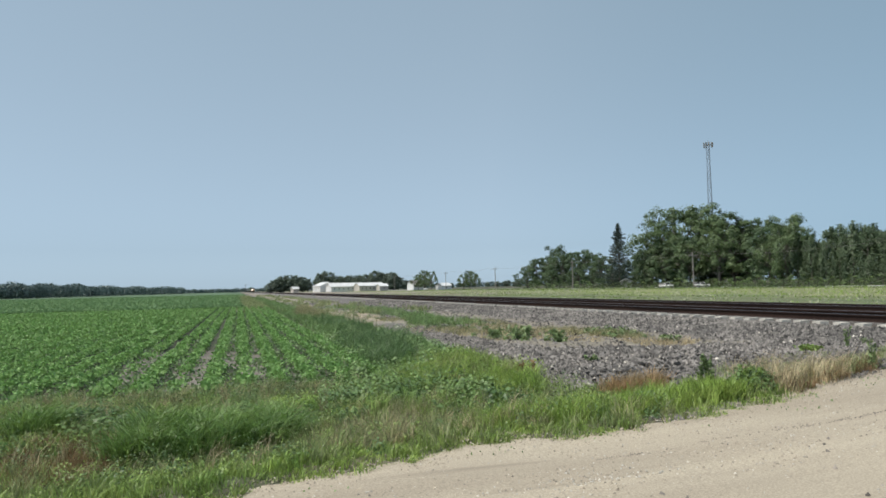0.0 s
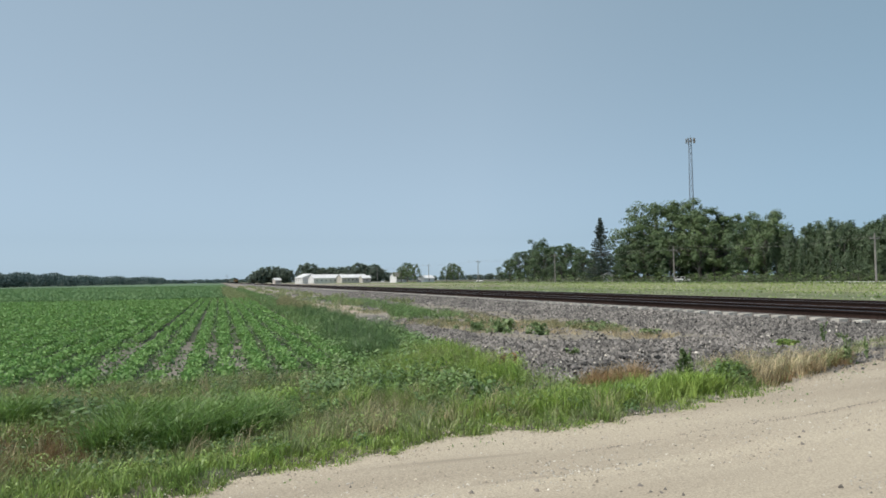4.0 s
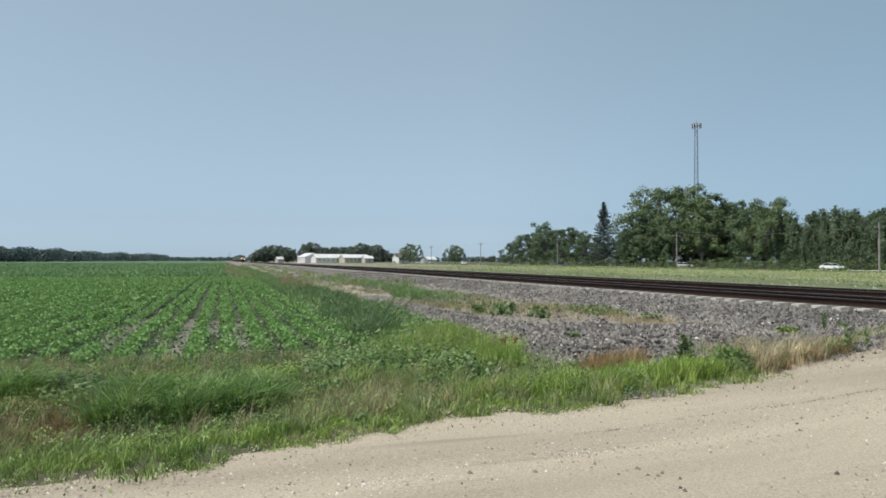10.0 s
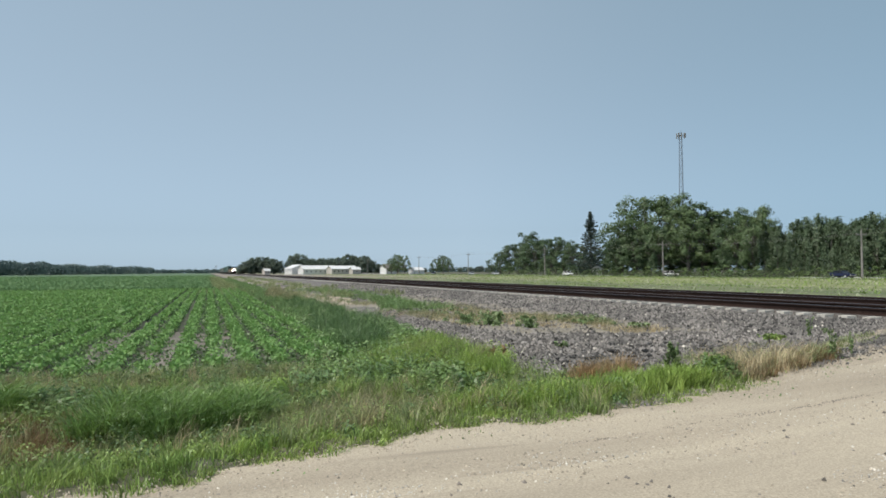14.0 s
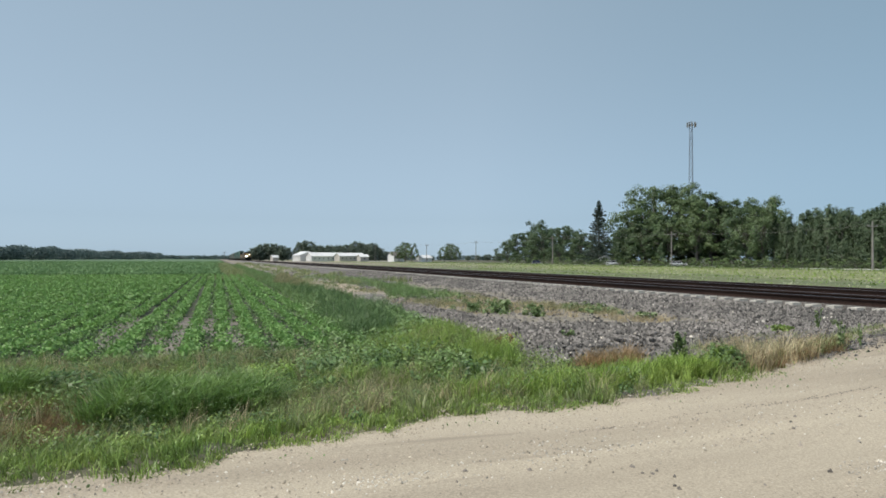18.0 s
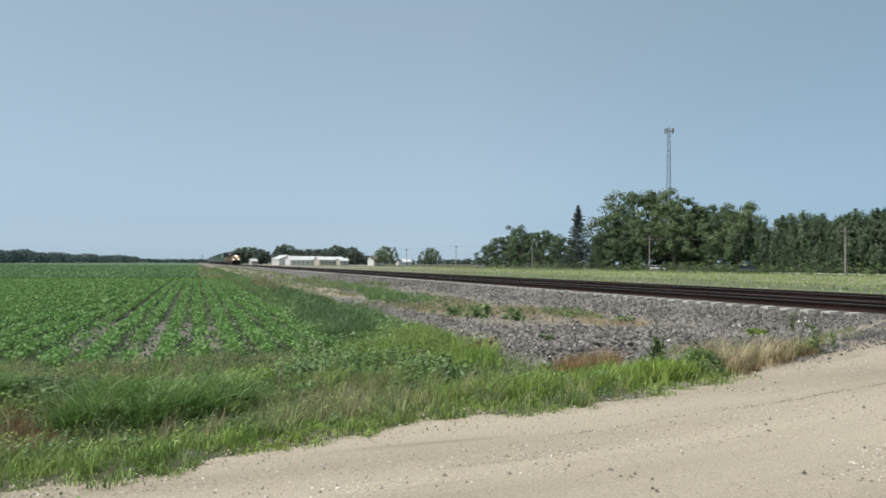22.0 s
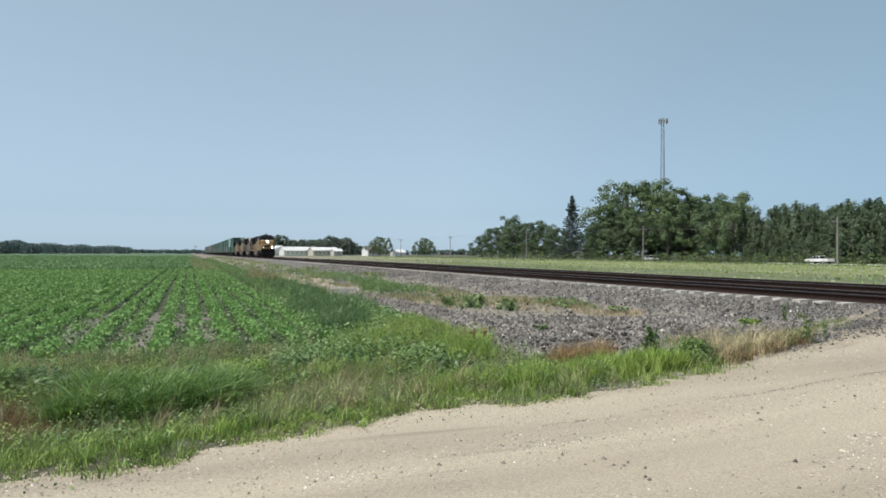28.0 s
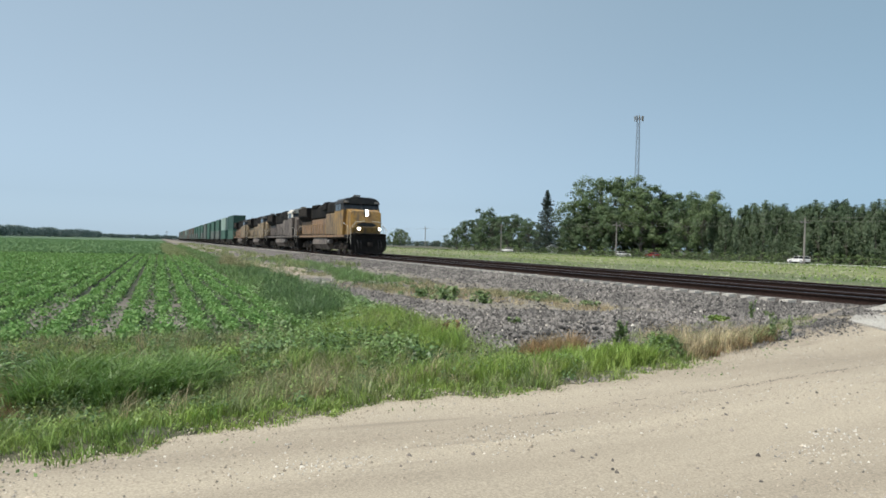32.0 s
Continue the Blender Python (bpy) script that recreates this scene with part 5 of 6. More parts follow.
    box(bm, (-0.98, 8.6, 1.62), (0.98, 17.2, 3.25), 0.06)
    hood = part("long_hood", bm, M[paint], t)
    for k in range(9):
        for s in (-1, 1):
            bm = bmesh.new()
            box(bm, (s * 0.985 - 0.02, 8.75 + k * 0.93, 1.8), (s * 0.985 + 0.02, 9.58 + k * 0.93, 3.1), 0.01)
            d = part("hood_door", bm, M[paint], hood)
    bm = bmesh.new()
    box(bm, (-1.46, 5.3, 3.48), (1.46, 8.4, 4.5), 0.14)
    box(bm, (-1.08, 8.6, 3.2), (1.08, 17.2, 4.46), 0.14)
    box(bm, (-1.3, 9.4, 3.9), (1.3, 11.0, 4.60), 0.08)
    box(bm, (-0.7, 11.6, 4.42), (0.7, 13.2, 4.80), 0.05)
    box(bm, (-1.2, 14.0, 4.3), (1.2, 16.4, 4.62), 0.08)
    part("hood_roof", bm, M[hood_roof], t)
    bm = bmesh.new()
    prism(bm, [(-1.0, 1.62), (1.0, 1.62), (1.0, 3.1), (1.5, 3.55), (1.5, 4.44), (-1.5, 4.44), (-1.5, 3.55), (-1.0, 3.1)], 1, 17.2, 21.9)
    rad = part("radiator", bm, M[hood_roof], t)
    bm = bmesh.new()
    box(bm, (-1.02, 17.3, 1.7), (1.02, 21.95, 3.05), 0.03)
    part("rear_hood", bm, M[paint], t)
    for s in (-1, 1):
        for k in range(4):
            bm = bmesh.new()
            box(bm, (s * 1.51 - 0.015, 17.4 + k * 1.1, 3.66), (s * 1.51 + 0.015, 18.4 + k * 1.1, 4.36))
            part("radiator_screen", bm, M["under"], rad)
    # handrails
    for s in (-1, 1):
        bm = bmesh.new()
        xx = s * 1.52
        tube_run(bm, [(xx, 8.7, 2.62), (xx, 21.9, 2.62)], 0.02)
        for k in range(12):
            y = 8.7 + k * 1.2
            tube_run(bm, [(xx, y, 1.62), (xx, y, 2.62)], 0.02)
        part("side_handrail", bm, M[nose_paint], t)
        bm = bmesh.new()
        tube_run(bm, [(s * 1.45, 0.12, 0.9), (s * 1.45, 0.12, 2.1), (s * 1.05, 0.16, 2.62), (s * 0.3, 0.16, 2.72)], 0.02)
        tube_run(bm, [(s * 1.50, 0.9, 0.9), (s * 1.50, 0.9, 2.3), (s * 1.50, 2.4, 2.6)], 0.02)
        part("front_handrail", bm, M["concrete"], t)
    return t


LENGTH = 22.9
lead = locomotive("leading diesel locomotive in dusty golden yellow, headlights lit", "rusty", "yellow", True, panel="gold_dust")
# pale roof and window band colour imitates sunlight on this cab
second = locomotive("second diesel locomotive, dusty brown-grey, cab top coloured pale as if sunlit", "dusty", "dusty", panel="dusty", band="concrete", cab_roof="concrete")
third = locomotive("third diesel locomotive in faded tan yellow with a dark roof", "tan", "tan")
fourth = locomotive("fourth diesel locomotive in faded orange-brown with a dark roof", "rusty", "tan")


def container(label, paint, ll=12.2, hh=2.9):
    t = thing("shipping_container", label, "container", "double-stacked containers")
    n = int(ll / 0.28)
    for s in (-1, 1):
        zig = []
        for k in range(n + 1):
            y = 0.1 + (ll - 0.2) * k / n
            zig.append((s * (1.20 - (0.036 if k % 2 else 0.0)), y))
        bm = bmesh.new()
        a = [bm.verts.new((x, y, 0.12)) for x, y in zig]
        b = [bm.verts.new((x, y, hh - 0.1)) for x, y in zig]
        for k in range(n):
            bm.faces.new((a[k], a[k + 1], b[k + 1], b[k]))
        part("side_wall", bm, M[paint], t)
    bm = bmesh.new()
    box(bm, (-1.17, 0.06, 0.02), (1.17, ll - 0.06, 0.14))
    box(bm, (-1.17, 0.06, hh - 0.12), (1.17, ll - 0.06, hh - 0.02))
    box(bm, (-1.15, 0.06, 0.1), (1.15, 0.12, hh - 0.1))
    part("body", bm, M[paint], t)
    bm = bmesh.new()
    for s in (-1, 1):
        for y in (0.0, ll - 0.16):
            box(bm, (s * 1.22 - 0.08 if s > 0 else -1.22, y, 0), (1.22 if s > 0 else -1.14, y + 0.16, hh))
        box(bm, (1.14 if s > 0 else -1.22, 0, 0), (1.22 if s > 0 else -1.14, ll, 0.14))
        box(bm, (1.15 if s > 0 else -1.22, 0, hh - 0.11), (1.22 if s > 0 else -1.15, ll, hh))
    part("corner_frame", bm, M[paint], t)
    bm = bmesh.new()
    box(bm, (0.02, ll - 0.06, 0.12), (1.14, ll - 0.01, hh - 0.12))
    box(bm, (-1.14, ll - 0.06, 0.12), (-0.02, ll - 0.01, hh - 0.12))
    part("doors", bm, M[paint], t)
    return t


def well_car():
    t = thing("well_car", "low brown-grey container well car on two trucks", "rail car", "container train")
    bm = bmesh.new()
    for s in (-1, 1):
        box(bm, (s * 1.42 - 0.06, 2.6, 0.35), (s * 1.42 + 0.06, 15.4, 1.12), 0.02)
        box(bm, (s * 1.42 - 0.1, 2.6, 1.08), (s * 1.42 + 0.1, 15.4, 1.2))
        for k in range(9):
            box(bm, (s * 1.50 - 0.03, 3.2 + k * 1.45, 0.36), (s * 1.50 + 0.03, 3.3 + k * 1.45, 1.1))
    box(bm, (-1.4, 2.6, 0.30), (1.4, 15.4, 0.40))
    well = part("well", bm, M["under"], t)
    for y, d in ((0.3, 1), (17.7, -1)):
        bm = bmesh.new()
        a, b = sorted((y, y + d * 2.5))
        box(bm, (-0.4, a, 0.95), (0.4, b, 1.25), 0.03)
        box(bm, (-1.45, b - 0.7 if d > 0 else a, 0.8), (1.45, b if d > 0 else a + 0.7, 1.22), 0.03)
        part("end_platform", bm, M["under"], t)
        yc = y + d * 0.9
        bm = bmesh.new()
        for s in (-1, 1):
            prism(bm, [(yc - 1.2, 0.42), (yc - 1.2, 0.62), (yc - 0.5, 0.88), (yc + 0.5, 0.88), (yc + 1.2, 0.62), (yc + 1.2, 0.42), (yc + 0.4, 0.25), (yc - 0.4, 0.25)], 0, s * 1.0, s * 1.14)
        box(bm, (-1.0, yc - 0.2, 0.4), (1.0, yc + 0.2, 0.85))
        tr = part("truck", bm, M["under"], t)
        for k in (-0.9, 0.9):
            wheelset(tr, yc + k, 0.46)
    return t


CAR = 18.2
car_kind = well_car()
box_kinds = {k: container(label, k) for k, label in (
    ("box_green", "weathered green steel shipping container"), ("box_dark", "dark green steel shipping container"),
    ("box_pale", "pale grey-green steel shipping container"), ("box_grey", "dusty grey-green steel shipping container"),
    ("box_brown", "dull brown steel shipping container"))}
UPPER = ["box_dark", "box_pale", "box_green", "box_green", "box_green", "box_grey", "box_green", "box_green", "box_green", "box_green", "box_brown", "box_grey",
         "box_brown", "box_grey", "box_grey", "box_pale", "box_grey", "box_brown", "box_grey", "box_green", "box_grey", "box_grey", "box_brown", "box_grey"]
LOWER = ["box_green", "box_green", "box_grey", "box_grey", "box_green", "box_grey", "box_grey", "box_green", "box_grey", "box_grey", "box_grey", "box_grey",
         "box_grey", "box_brown", "box_grey", "box_grey", "box_grey", "box_grey", "box_grey", "box_brown", "box_grey", "box_grey", "box_grey", "box_grey"]
consist = [(lead, 0.0, 0.0), (second, LENGTH, 0.0), (third, 2 * LENGTH, 0.0), (fourth, 3 * LENGTH, 0.0)]
used = set()


def member(ob, key, y, z):
    if key in used:
        ob = copy_thing(ob, pose(0, 0, 0))
    used.add(key)
    consist.append((ob, y, z))


for k in range(24):
    y0 = 4 * LENGTH + 0.3 + k * CAR
    member(car_kind, "car", y0, 0.0)
    member(box_kinds[LOWER[k]], LOWER[k], y0 + 2.9, 0.405)
    member(box_kinds[UPPER[k]], UPPER[k], y0 + 2.9, 3.315)


# ---- highway, poles and trees beyond the tracks ----
HWY, HWY_Z = 108.0, 0.09


def at(az, x):
    """The place on the line x seen at that bearing from the track's direction, in degrees."""
    return x, x / math.tan(radians(az))


bm = bmesh.new()
box(bm, (HWY - 6.6, -1500, -0.3), (HWY + 5.6, 2600, HWY_Z - 0.03))
tagged(part("highway", bm, M["pavement"], None), "two-lane grey asphalt highway across the fields", "road", kind="structure")
for k, (x, w) in enumerate(((HWY - 3.6, 0.12), (HWY + 3.6, 0.12), (HWY, 0.14))):
    bm = bmesh.new()
    box(bm, (x - w / 2, -1500, HWY_Z - 0.035), (x + w / 2, 2600, HWY_Z - 0.024))
    tagged(part("road_marking", bm, M["white"], None), "worn painted line along the highway", "road marking", kind="structure")


def utility_pole(az, x, h):
    px, py = at(az, x)
    t = thing("utility_pole", "weathered grey wooden utility pole with a short crossarm", "utility pole", "poles along the highway", pose(px, py, 0))
    bm = bmesh.new()
    cyl(bm, (0, 0, -0.3), (0, 0, h), 0.17, 0.12, seg=10)
    part("post", bm, M["pole_wood"], t)
    bm = bmesh.new()
    box(bm, (-1.1, -0.06, h - 0.75), (1.1, 0.06, h - 0.6))
    part("crossarm", bm, M["pole_wood"], t)
    for q in (-0.95, 0.95):
        bm = bmesh.new()
        cyl(bm, (q, 0, h - 0.6), (q, 0, h - 0.42), 0.05, 0.03, seg=8)
        part("insulator", bm, M["tank"], t)
    bm = bmesh.new()
    cyl(bm, (0, 0, h), (0, 0, h + 0.2), 0.05, 0.03, seg=8)
    part("top_insulator", bm, M["tank"], t)
    return px, py, h


line = [utility_pole(az, x, h) for az, x, h in ((72.0, 101, 8.4), (51.05, 101, 7.9), (37.25, 101, 8.3), (27.75, 101, 9.1), (21.3, 101, 9.2), (17.1, 101, 9.4), (12.75, 101, 9.9), (10.4, 101, 9.6))]
for a, b in zip(line, line[1:]):
    t = thing("power_line", "thin sagging wires between two utility poles", "wire", "wires along the highway")
    for q, dz in ((-0.95, -0.42), (0.95, -0.42), (0, 0.2)):
        bm = bmesh.new()
        pts = []
        for k in range(9):
            u = k / 8
            pts.append((a[0] + (b[0] - a[0]) * u + q, a[1] + (b[1] - a[1]) * u, a[2] + (b[2] - a[2]) * u + dz - 2.8 * u * (1 - u)))
        tube_run(bm, pts, 0.008, 4)
        bmesh.ops.remove_doubles(bm, verts=bm.verts, dist=0.003)
        part("wire", bm, M["tank"], t)


def broad_tree(name, label, seed, leaf_mat, h=10.0, wide=0.42, low=0.05, boughs=30, knots=11, per=28, size=0.205, lobes=5, gaps=0.12):
    """A tree 10 m high: boughs on limbs, each a heap of leaf knots, with shade and gaps between them; copies are scaled."""
    r = np.random.default_rng(seed)
    t = thing(name, label, "tree")
    ph = r.uniform(0, 6.28, 3)
    mid, half = h * (low + 0.97) / 2, h * (0.97 - low) / 2
    sway = r.normal(0, 0.02 * h, 2)
    wood = bmesh.new()
    cyl(wood, (0, 0, -0.2), (sway[0], sway[1], h * 0.34), 0.026 * h, 0.018 * h, seg=9)
    cyl(wood, (sway[0], sway[1], h * 0.34), (-sway[0], sway[1] * 0.5, h * 0.78), 0.018 * h, 0.005 * h, seg=8)

    def reach(a, u):
        """The crown's radius at bearing a and height u from -1 to 1."""
        full = math.sqrt(max(0.0, 1 - abs(u + 0.15) ** 2.4 * 0.82)) if u > -0.15 else math.sqrt(max(0.05, 1 - abs(u + 0.15) ** 2.2))
        return h * wide * full * (1 + 0.17 * math.sin(lobes * a + ph[0] + 2.0 * u) + 0.13 * math.sin(3 * a + ph[1] - 3.1 * u))

    P, N = [], []
    for k in range(boughs):
        u = -0.88 + 1.74 * (k + r.uniform(0, 1)) / boughs
        a = k * 2.39996 + r.normal(0, 0.3)
        if r.random() < gaps:
            continue
        q = reach(a, u) * (r.uniform(0.62, 0.86) if k % 6 else 0.3)
        c = np.array([q * math.cos(a), q * math.sin(a), mid + u * half * 0.9])
        out = np.array([math.cos(a) * (1 - max(0, u) * 0.7), math.sin(a) * (1 - max(0, u) * 0.7), 0.35 + 0.8 * u])
        size_b = h * r.uniform(0.10, 0.165) * (wide / 0.42) ** 0.5
        base = min(c[2] - 0.12 * h, h * r.uniform(0.2, 0.6))
        cyl(wood, (sway[0] * 0.6, sway[1] * 0.6, max(0.1 * h, base)), Vector(c), 0.010 * h, 0.002 * h, seg=5)
        for j in range(knots):
            d = r.normal(0, 1, 3) + out * 0.7 + np.array([0, 0, 0.35])
            d /= np.linalg.norm(d)
            kc = c + d * size_b * r.uniform(0.45, 1.0) * np.array([1, 1, 0.8])
            e = r.normal(0, 1, (per, 3))
            e /= np.linalg.norm(e, axis=1)[:, None]
            P.append(kc + e * size_b * r.uniform(0.28, 0.5) * r.uniform(0.5, 1.1, (per, 1)) * np.array([1, 1, 0.7]))
            N.append(e * 0.6 + d * 0.8)
    part("trunk", wood, M["bark"], t)
    p = np.concatenate(P)
    p[:, 2] = np.maximum(p[:, 2], 0.03 * h)
    link("crown", leaves("crown", p, size, 0.35, 1.25, np.concatenate(N), 0.4), M[leaf_mat], t)
    return t


def poplar(name, label, seed, h=10.0):
    r = np.random.default_rng(seed)
    t = thing(name, label, "tree")
    bm = bmesh.new()
    cyl(bm, (0, 0, -0.2), (0, 0, h * 0.9), 0.16, 0.03, seg=8)
    for k in range(8):
        a, z = r.uniform(0, 6.28), h * (0.15 + 0.08 * k)
        cyl(bm, (0, 0, z), (math.cos(a) * 1.0, math.sin(a) * 1.0, z + 1.5), 0.05, 0.015, seg=5)
    part("trunk", bm, M["bark"], t)

    P, N = [], []
    for k in range(92):
        u = (k + r.random()) / 92 * 0.86
        wide = h * 0.165 * min(1.0, (0.98 - u) / 0.62) ** 0.9
        a = r.uniform(0, 6.28)
        out = np.array([math.cos(a), math.sin(a), 0.0])
        ln = h * r.uniform(0.13, 0.25) * (1.0 if u < 0.6 else r.uniform(0.5, 1.0))
        m = 60
        s = r.uniform(0, 1, (m, 1)) ** 0.8
        base = out * wide * r.uniform(0.5, 0.95) + np.array([0, 0, h * u])
        q = base + (out * 0.25 + np.array([0, 0, 1.0])) * ln * s + r.normal(0, 1, (m, 3)) * np.array([0.27, 0.27, 0.3]) * (1.25 - 0.9 * s)
        P.append(q)
        N.append(np.tile(out * 0.8 + np.array([0, 0, 0.4]), (m, 1)))
    p = np.concatenate(P)
    p[:, 2] = np.maximum(p[:, 2], 0.1)
    link("crown", leaves("crown", p, 0.16, 0.25, 1.6, np.concatenate(N), 0.35), M["leaf_poplar"], t)
    return t


def spruce(name, label, seed, h):
    """Uneven whorls of drooping, upturned branches with sky between them."""
    r = np.random.default_rng(seed)
    t = thing(name, label, "tree")
    bm = bmesh.new()
    cyl(bm, (0, 0, -0.2), (0, 0, h), 0.28, 0.02, seg=8)
    P, N = [], []
    z = h * 0.05
    while z < h * 0.975:
        u = 1 - z / h
        whorl = h * 0.36 * u ** 0.85 * r.uniform(0.7, 1.15) + 0.12
        for k in range(7):
            a = 6.283 * k / 7 + r.uniform(-0.4, 0.4)
            ln = whorl * r.uniform(0.45, 1.2)
            root = np.array([0, 0, z])
            low = np.array([math.cos(a) * ln * 0.6, math.sin(a) * ln * 0.6, z - 0.26 * ln])
            tip = np.array([math.cos(a) * ln, math.sin(a) * ln, z - 0.18 * ln])
            cyl(bm, Vector(root), Vector(low), 0.04, 0.025, seg=4)
            cyl(bm, Vector(low), Vector(tip), 0.025, 0.008, seg=4)
            m = int(30 + 80 * u)
            q = r.uniform(0.02, 1.0, (m, 1)) ** 0.6
            spine = np.where(q < 0.6, root + (low - root) * q / 0.6, low + (tip - low) * (q - 0.6) / 0.4)
            P.append(spine + r.normal(0, 1, (m, 3)) * np.array([0.17, 0.17, 0.11]) * (0.5 + 0.9 * u) - np.array([0, 0, 0.12]))
            N.append(np.tile([0, 0, 1.0], (m, 1)))
        z += h * 0.036 * r.uniform(0.75, 1.3) * (0.5 + 0.6 * u)
    part("trunk", bm, M["bark"], t)
    link("crown", leaves("crown", np.concatenate(P), 0.27, 0.2, 1.7, np.concatenate(N) * 0.6), M["needle"], t)
    return t


T_LABEL = "large broad-leaved tree in full dark green summer leaf"
kinds = [broad_tree("tree", T_LABEL, 11, "leaf_tree", lobes=4, low=0.10, boughs=38), broad_tree("tree", T_LABEL, 12, "leaf_dark", wide=0.38, lobes=3, low=0.06, boughs=34),
         broad_tree("tree", T_LABEL, 13, "leaf_tree", wide=0.48, lobes=5, low=0.09, boughs=42), broad_tree("tree", T_LABEL, 14, "leaf_dark", wide=0.46, lobes=4, low=0.02, boughs=38),
         broad_tree("tree", "tall open tree with some sky between its limbs", 17, "leaf_tree", wide=0.38, lobes=4, low=0.15, boughs=32, gaps=0.22)]
# far trees, with haze put into their leaf colour
far_kinds = [broad_tree("tree", T_LABEL, 15, "leaf_farm_haze", boughs=40, knots=8, per=22, size=0.40, gaps=0.0, lobes=4, wide=0.46, low=0.02), broad_tree("tree", T_LABEL, 16, "leaf_farm_haze", boughs=40, knots=8, per=22, size=0.40, gaps=0.0, lobes=3, wide=0.42, low=0.02)]
pop_kinds = [poplar("poplar", "slender windbreak tree with dense dull green leaves", 21), poplar("poplar", "slender windbreak tree with dense dull green leaves", 22), poplar("poplar", "slender windbreak tree with dense dull green leaves", 23)]
shrub_kinds = [broad_tree("shrub", "low rounded green shrub beside the highway", 31, "weed_bush", h=3.0, wide=0.6, low=0.02, boughs=9, knots=6, per=15, size=0.155, lobes=4),
               broad_tree("shrub", "low spreading green shrub beside the highway", 32, "leaf_tree", h=3.0, wide=0.8, low=0.02, boughs=9, knots=6, per=15, size=0.155, lobes=5)]
taken = set()


def put(ob, x, y, sx, sz, turn, group, z=-0.02, label=""):
    m = pose(x, y, z, 0, 0, turn) @ Matrix.Diagonal((sx, sx, sz, 1))
    if ob.name in taken:
        ob = copy_thing(ob, m @ Matrix.Diagonal([1 / v for v in ob.scale] + [1]))
    else:
        taken.add(ob.name)
        ob.matrix_basis = m
    return tagged(ob, label, group=group)


rt = random.Random(5)


def grove(items, group):
    for az, x, h, wide, kind in items:
        px, py = at(az, x)
        # past 480 m the tree comes from the haze-coloured set
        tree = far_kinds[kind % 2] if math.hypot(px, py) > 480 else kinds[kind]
        put(tree, px, py, h / 10 * wide, h / 10.2, rt.uniform(0, 360), group)


# the tall grove with the tower behind it
grove([(33.5, 124, 12.5, 0.9, 3), (34.1, 123, 16.0, 0.85, 1), (34.95, 126, 19.5, 0.85, 0), (36.0, 124, 25.0, 0.9, 2), (37.9, 128, 25.6, 0.85, 0), (37.0, 119, 15, 0.9, 1), (39.15, 121, 20.5, 0.95, 4), (40.2, 124, 20.0, 0.95, 4), (41.2, 128, 18.5, 0.95, 4),
       (41.9, 131, 18.5, 0.8, 1), (42.9, 122, 16.0, 0.9, 3), (44.0, 121, 17.5, 0.72, 2), (35.2, 119, 14, 1.0, 1), (43.6, 133, 17, 0.9, 0), (33.9, 119, 11, 1.1, 3), (36.2, 121, 16, 1.0, 3), (31.0, 129, 9, 1.2, 3), (32.7, 129, 10, 1.2, 3), (38.6, 126, 9, 1.2, 3), (40.5, 128, 9, 1.2, 1), (38.6, 138, 9, 1.3, 3), (39.5, 140, 8.5, 1.4, 1), (40.4, 139, 9.5, 1.3, 3), (41.2, 141, 9.5, 1.3, 1), (40.8, 150, 20, 0.8, 1)], "grove beside the highway")
# the lower grove by the spruce
grove([(24.0, 132, 11.5, 1.05, 3), (24.8, 128, 14.0, 1.0, 1), (25.6, 131, 15.5, 0.95, 3), (26.4, 134, 20.0, 0.75, 1), (27.0, 128, 15.5, 1.0, 3), (27.8, 133, 15.5, 1.0, 1), (28.6, 128, 16.0, 0.95, 3), (29.4, 130, 14.0, 1.0, 1), (30.2, 127, 12.5, 1.0, 3), (26.0, 120, 8.0, 1.2, 3), (28.2, 120, 8.0, 1.3, 1)], "lower grove beside the highway")
s = spruce("spruce", "tall dark conical spruce with drooping tiers of branches", 41, 21.8)
s.matrix_basis = pose(*at(31.55, 120), 0)
az = 44.7
k = 0
while az < 60:
    x = 122 + (k % 3) * 4 + rt.uniform(-1, 1)
    px, py = at(az, x)
    el = np.interp(az, [44.7, 46, 48, 49, 51, 52, 60], [3.45, 3.5, 3.85, 3.9, 3.85, 3.95, 4.1])
    h = 1.6 + math.tan(radians(el)) * x / math.sin(radians(az)) + rt.uniform(-2.6, 0.6)
    put(pop_kinds[k % 3], px, py, h / 10 * rt.uniform(1.0, 1.3), h / 10, rt.uniform(0, 360), "windbreak of slender trees")
    az += rt.uniform(0.24, 0.36)
    k += 1
# shrubs along the highway ditch: a low broken hedge behind the road, single bushes before it
az = 24.0
while az < 60:
    px, py = at(az, rt.uniform(115.0, 117.5))
    sc = rt.uniform(0.5, 0.85) if az > 45 else rt.uniform(0.55, 1.1)
    if not 31.9 < az < 32.5:
        put(shrub_kinds[rt.randrange(2)], px, py, sc * 1.5, sc, rt.uniform(0, 360), "shrubs along the highway", -0.05)
    az += rt.uniform(0.22, 0.5)
az = 18.5
while az < 47:
    px, py = at(az, rt.uniform(97.5, 99.5))
    sc = rt.uniform(0.16, 0.36)
    put(shrub_kinds[rt.randrange(2)], px, py, sc * 1.6, sc, rt.uniform(0, 360), "shrubs along the highway", -0.05)
    az += rt.uniform(0.35, 1.0)
az = 33.0
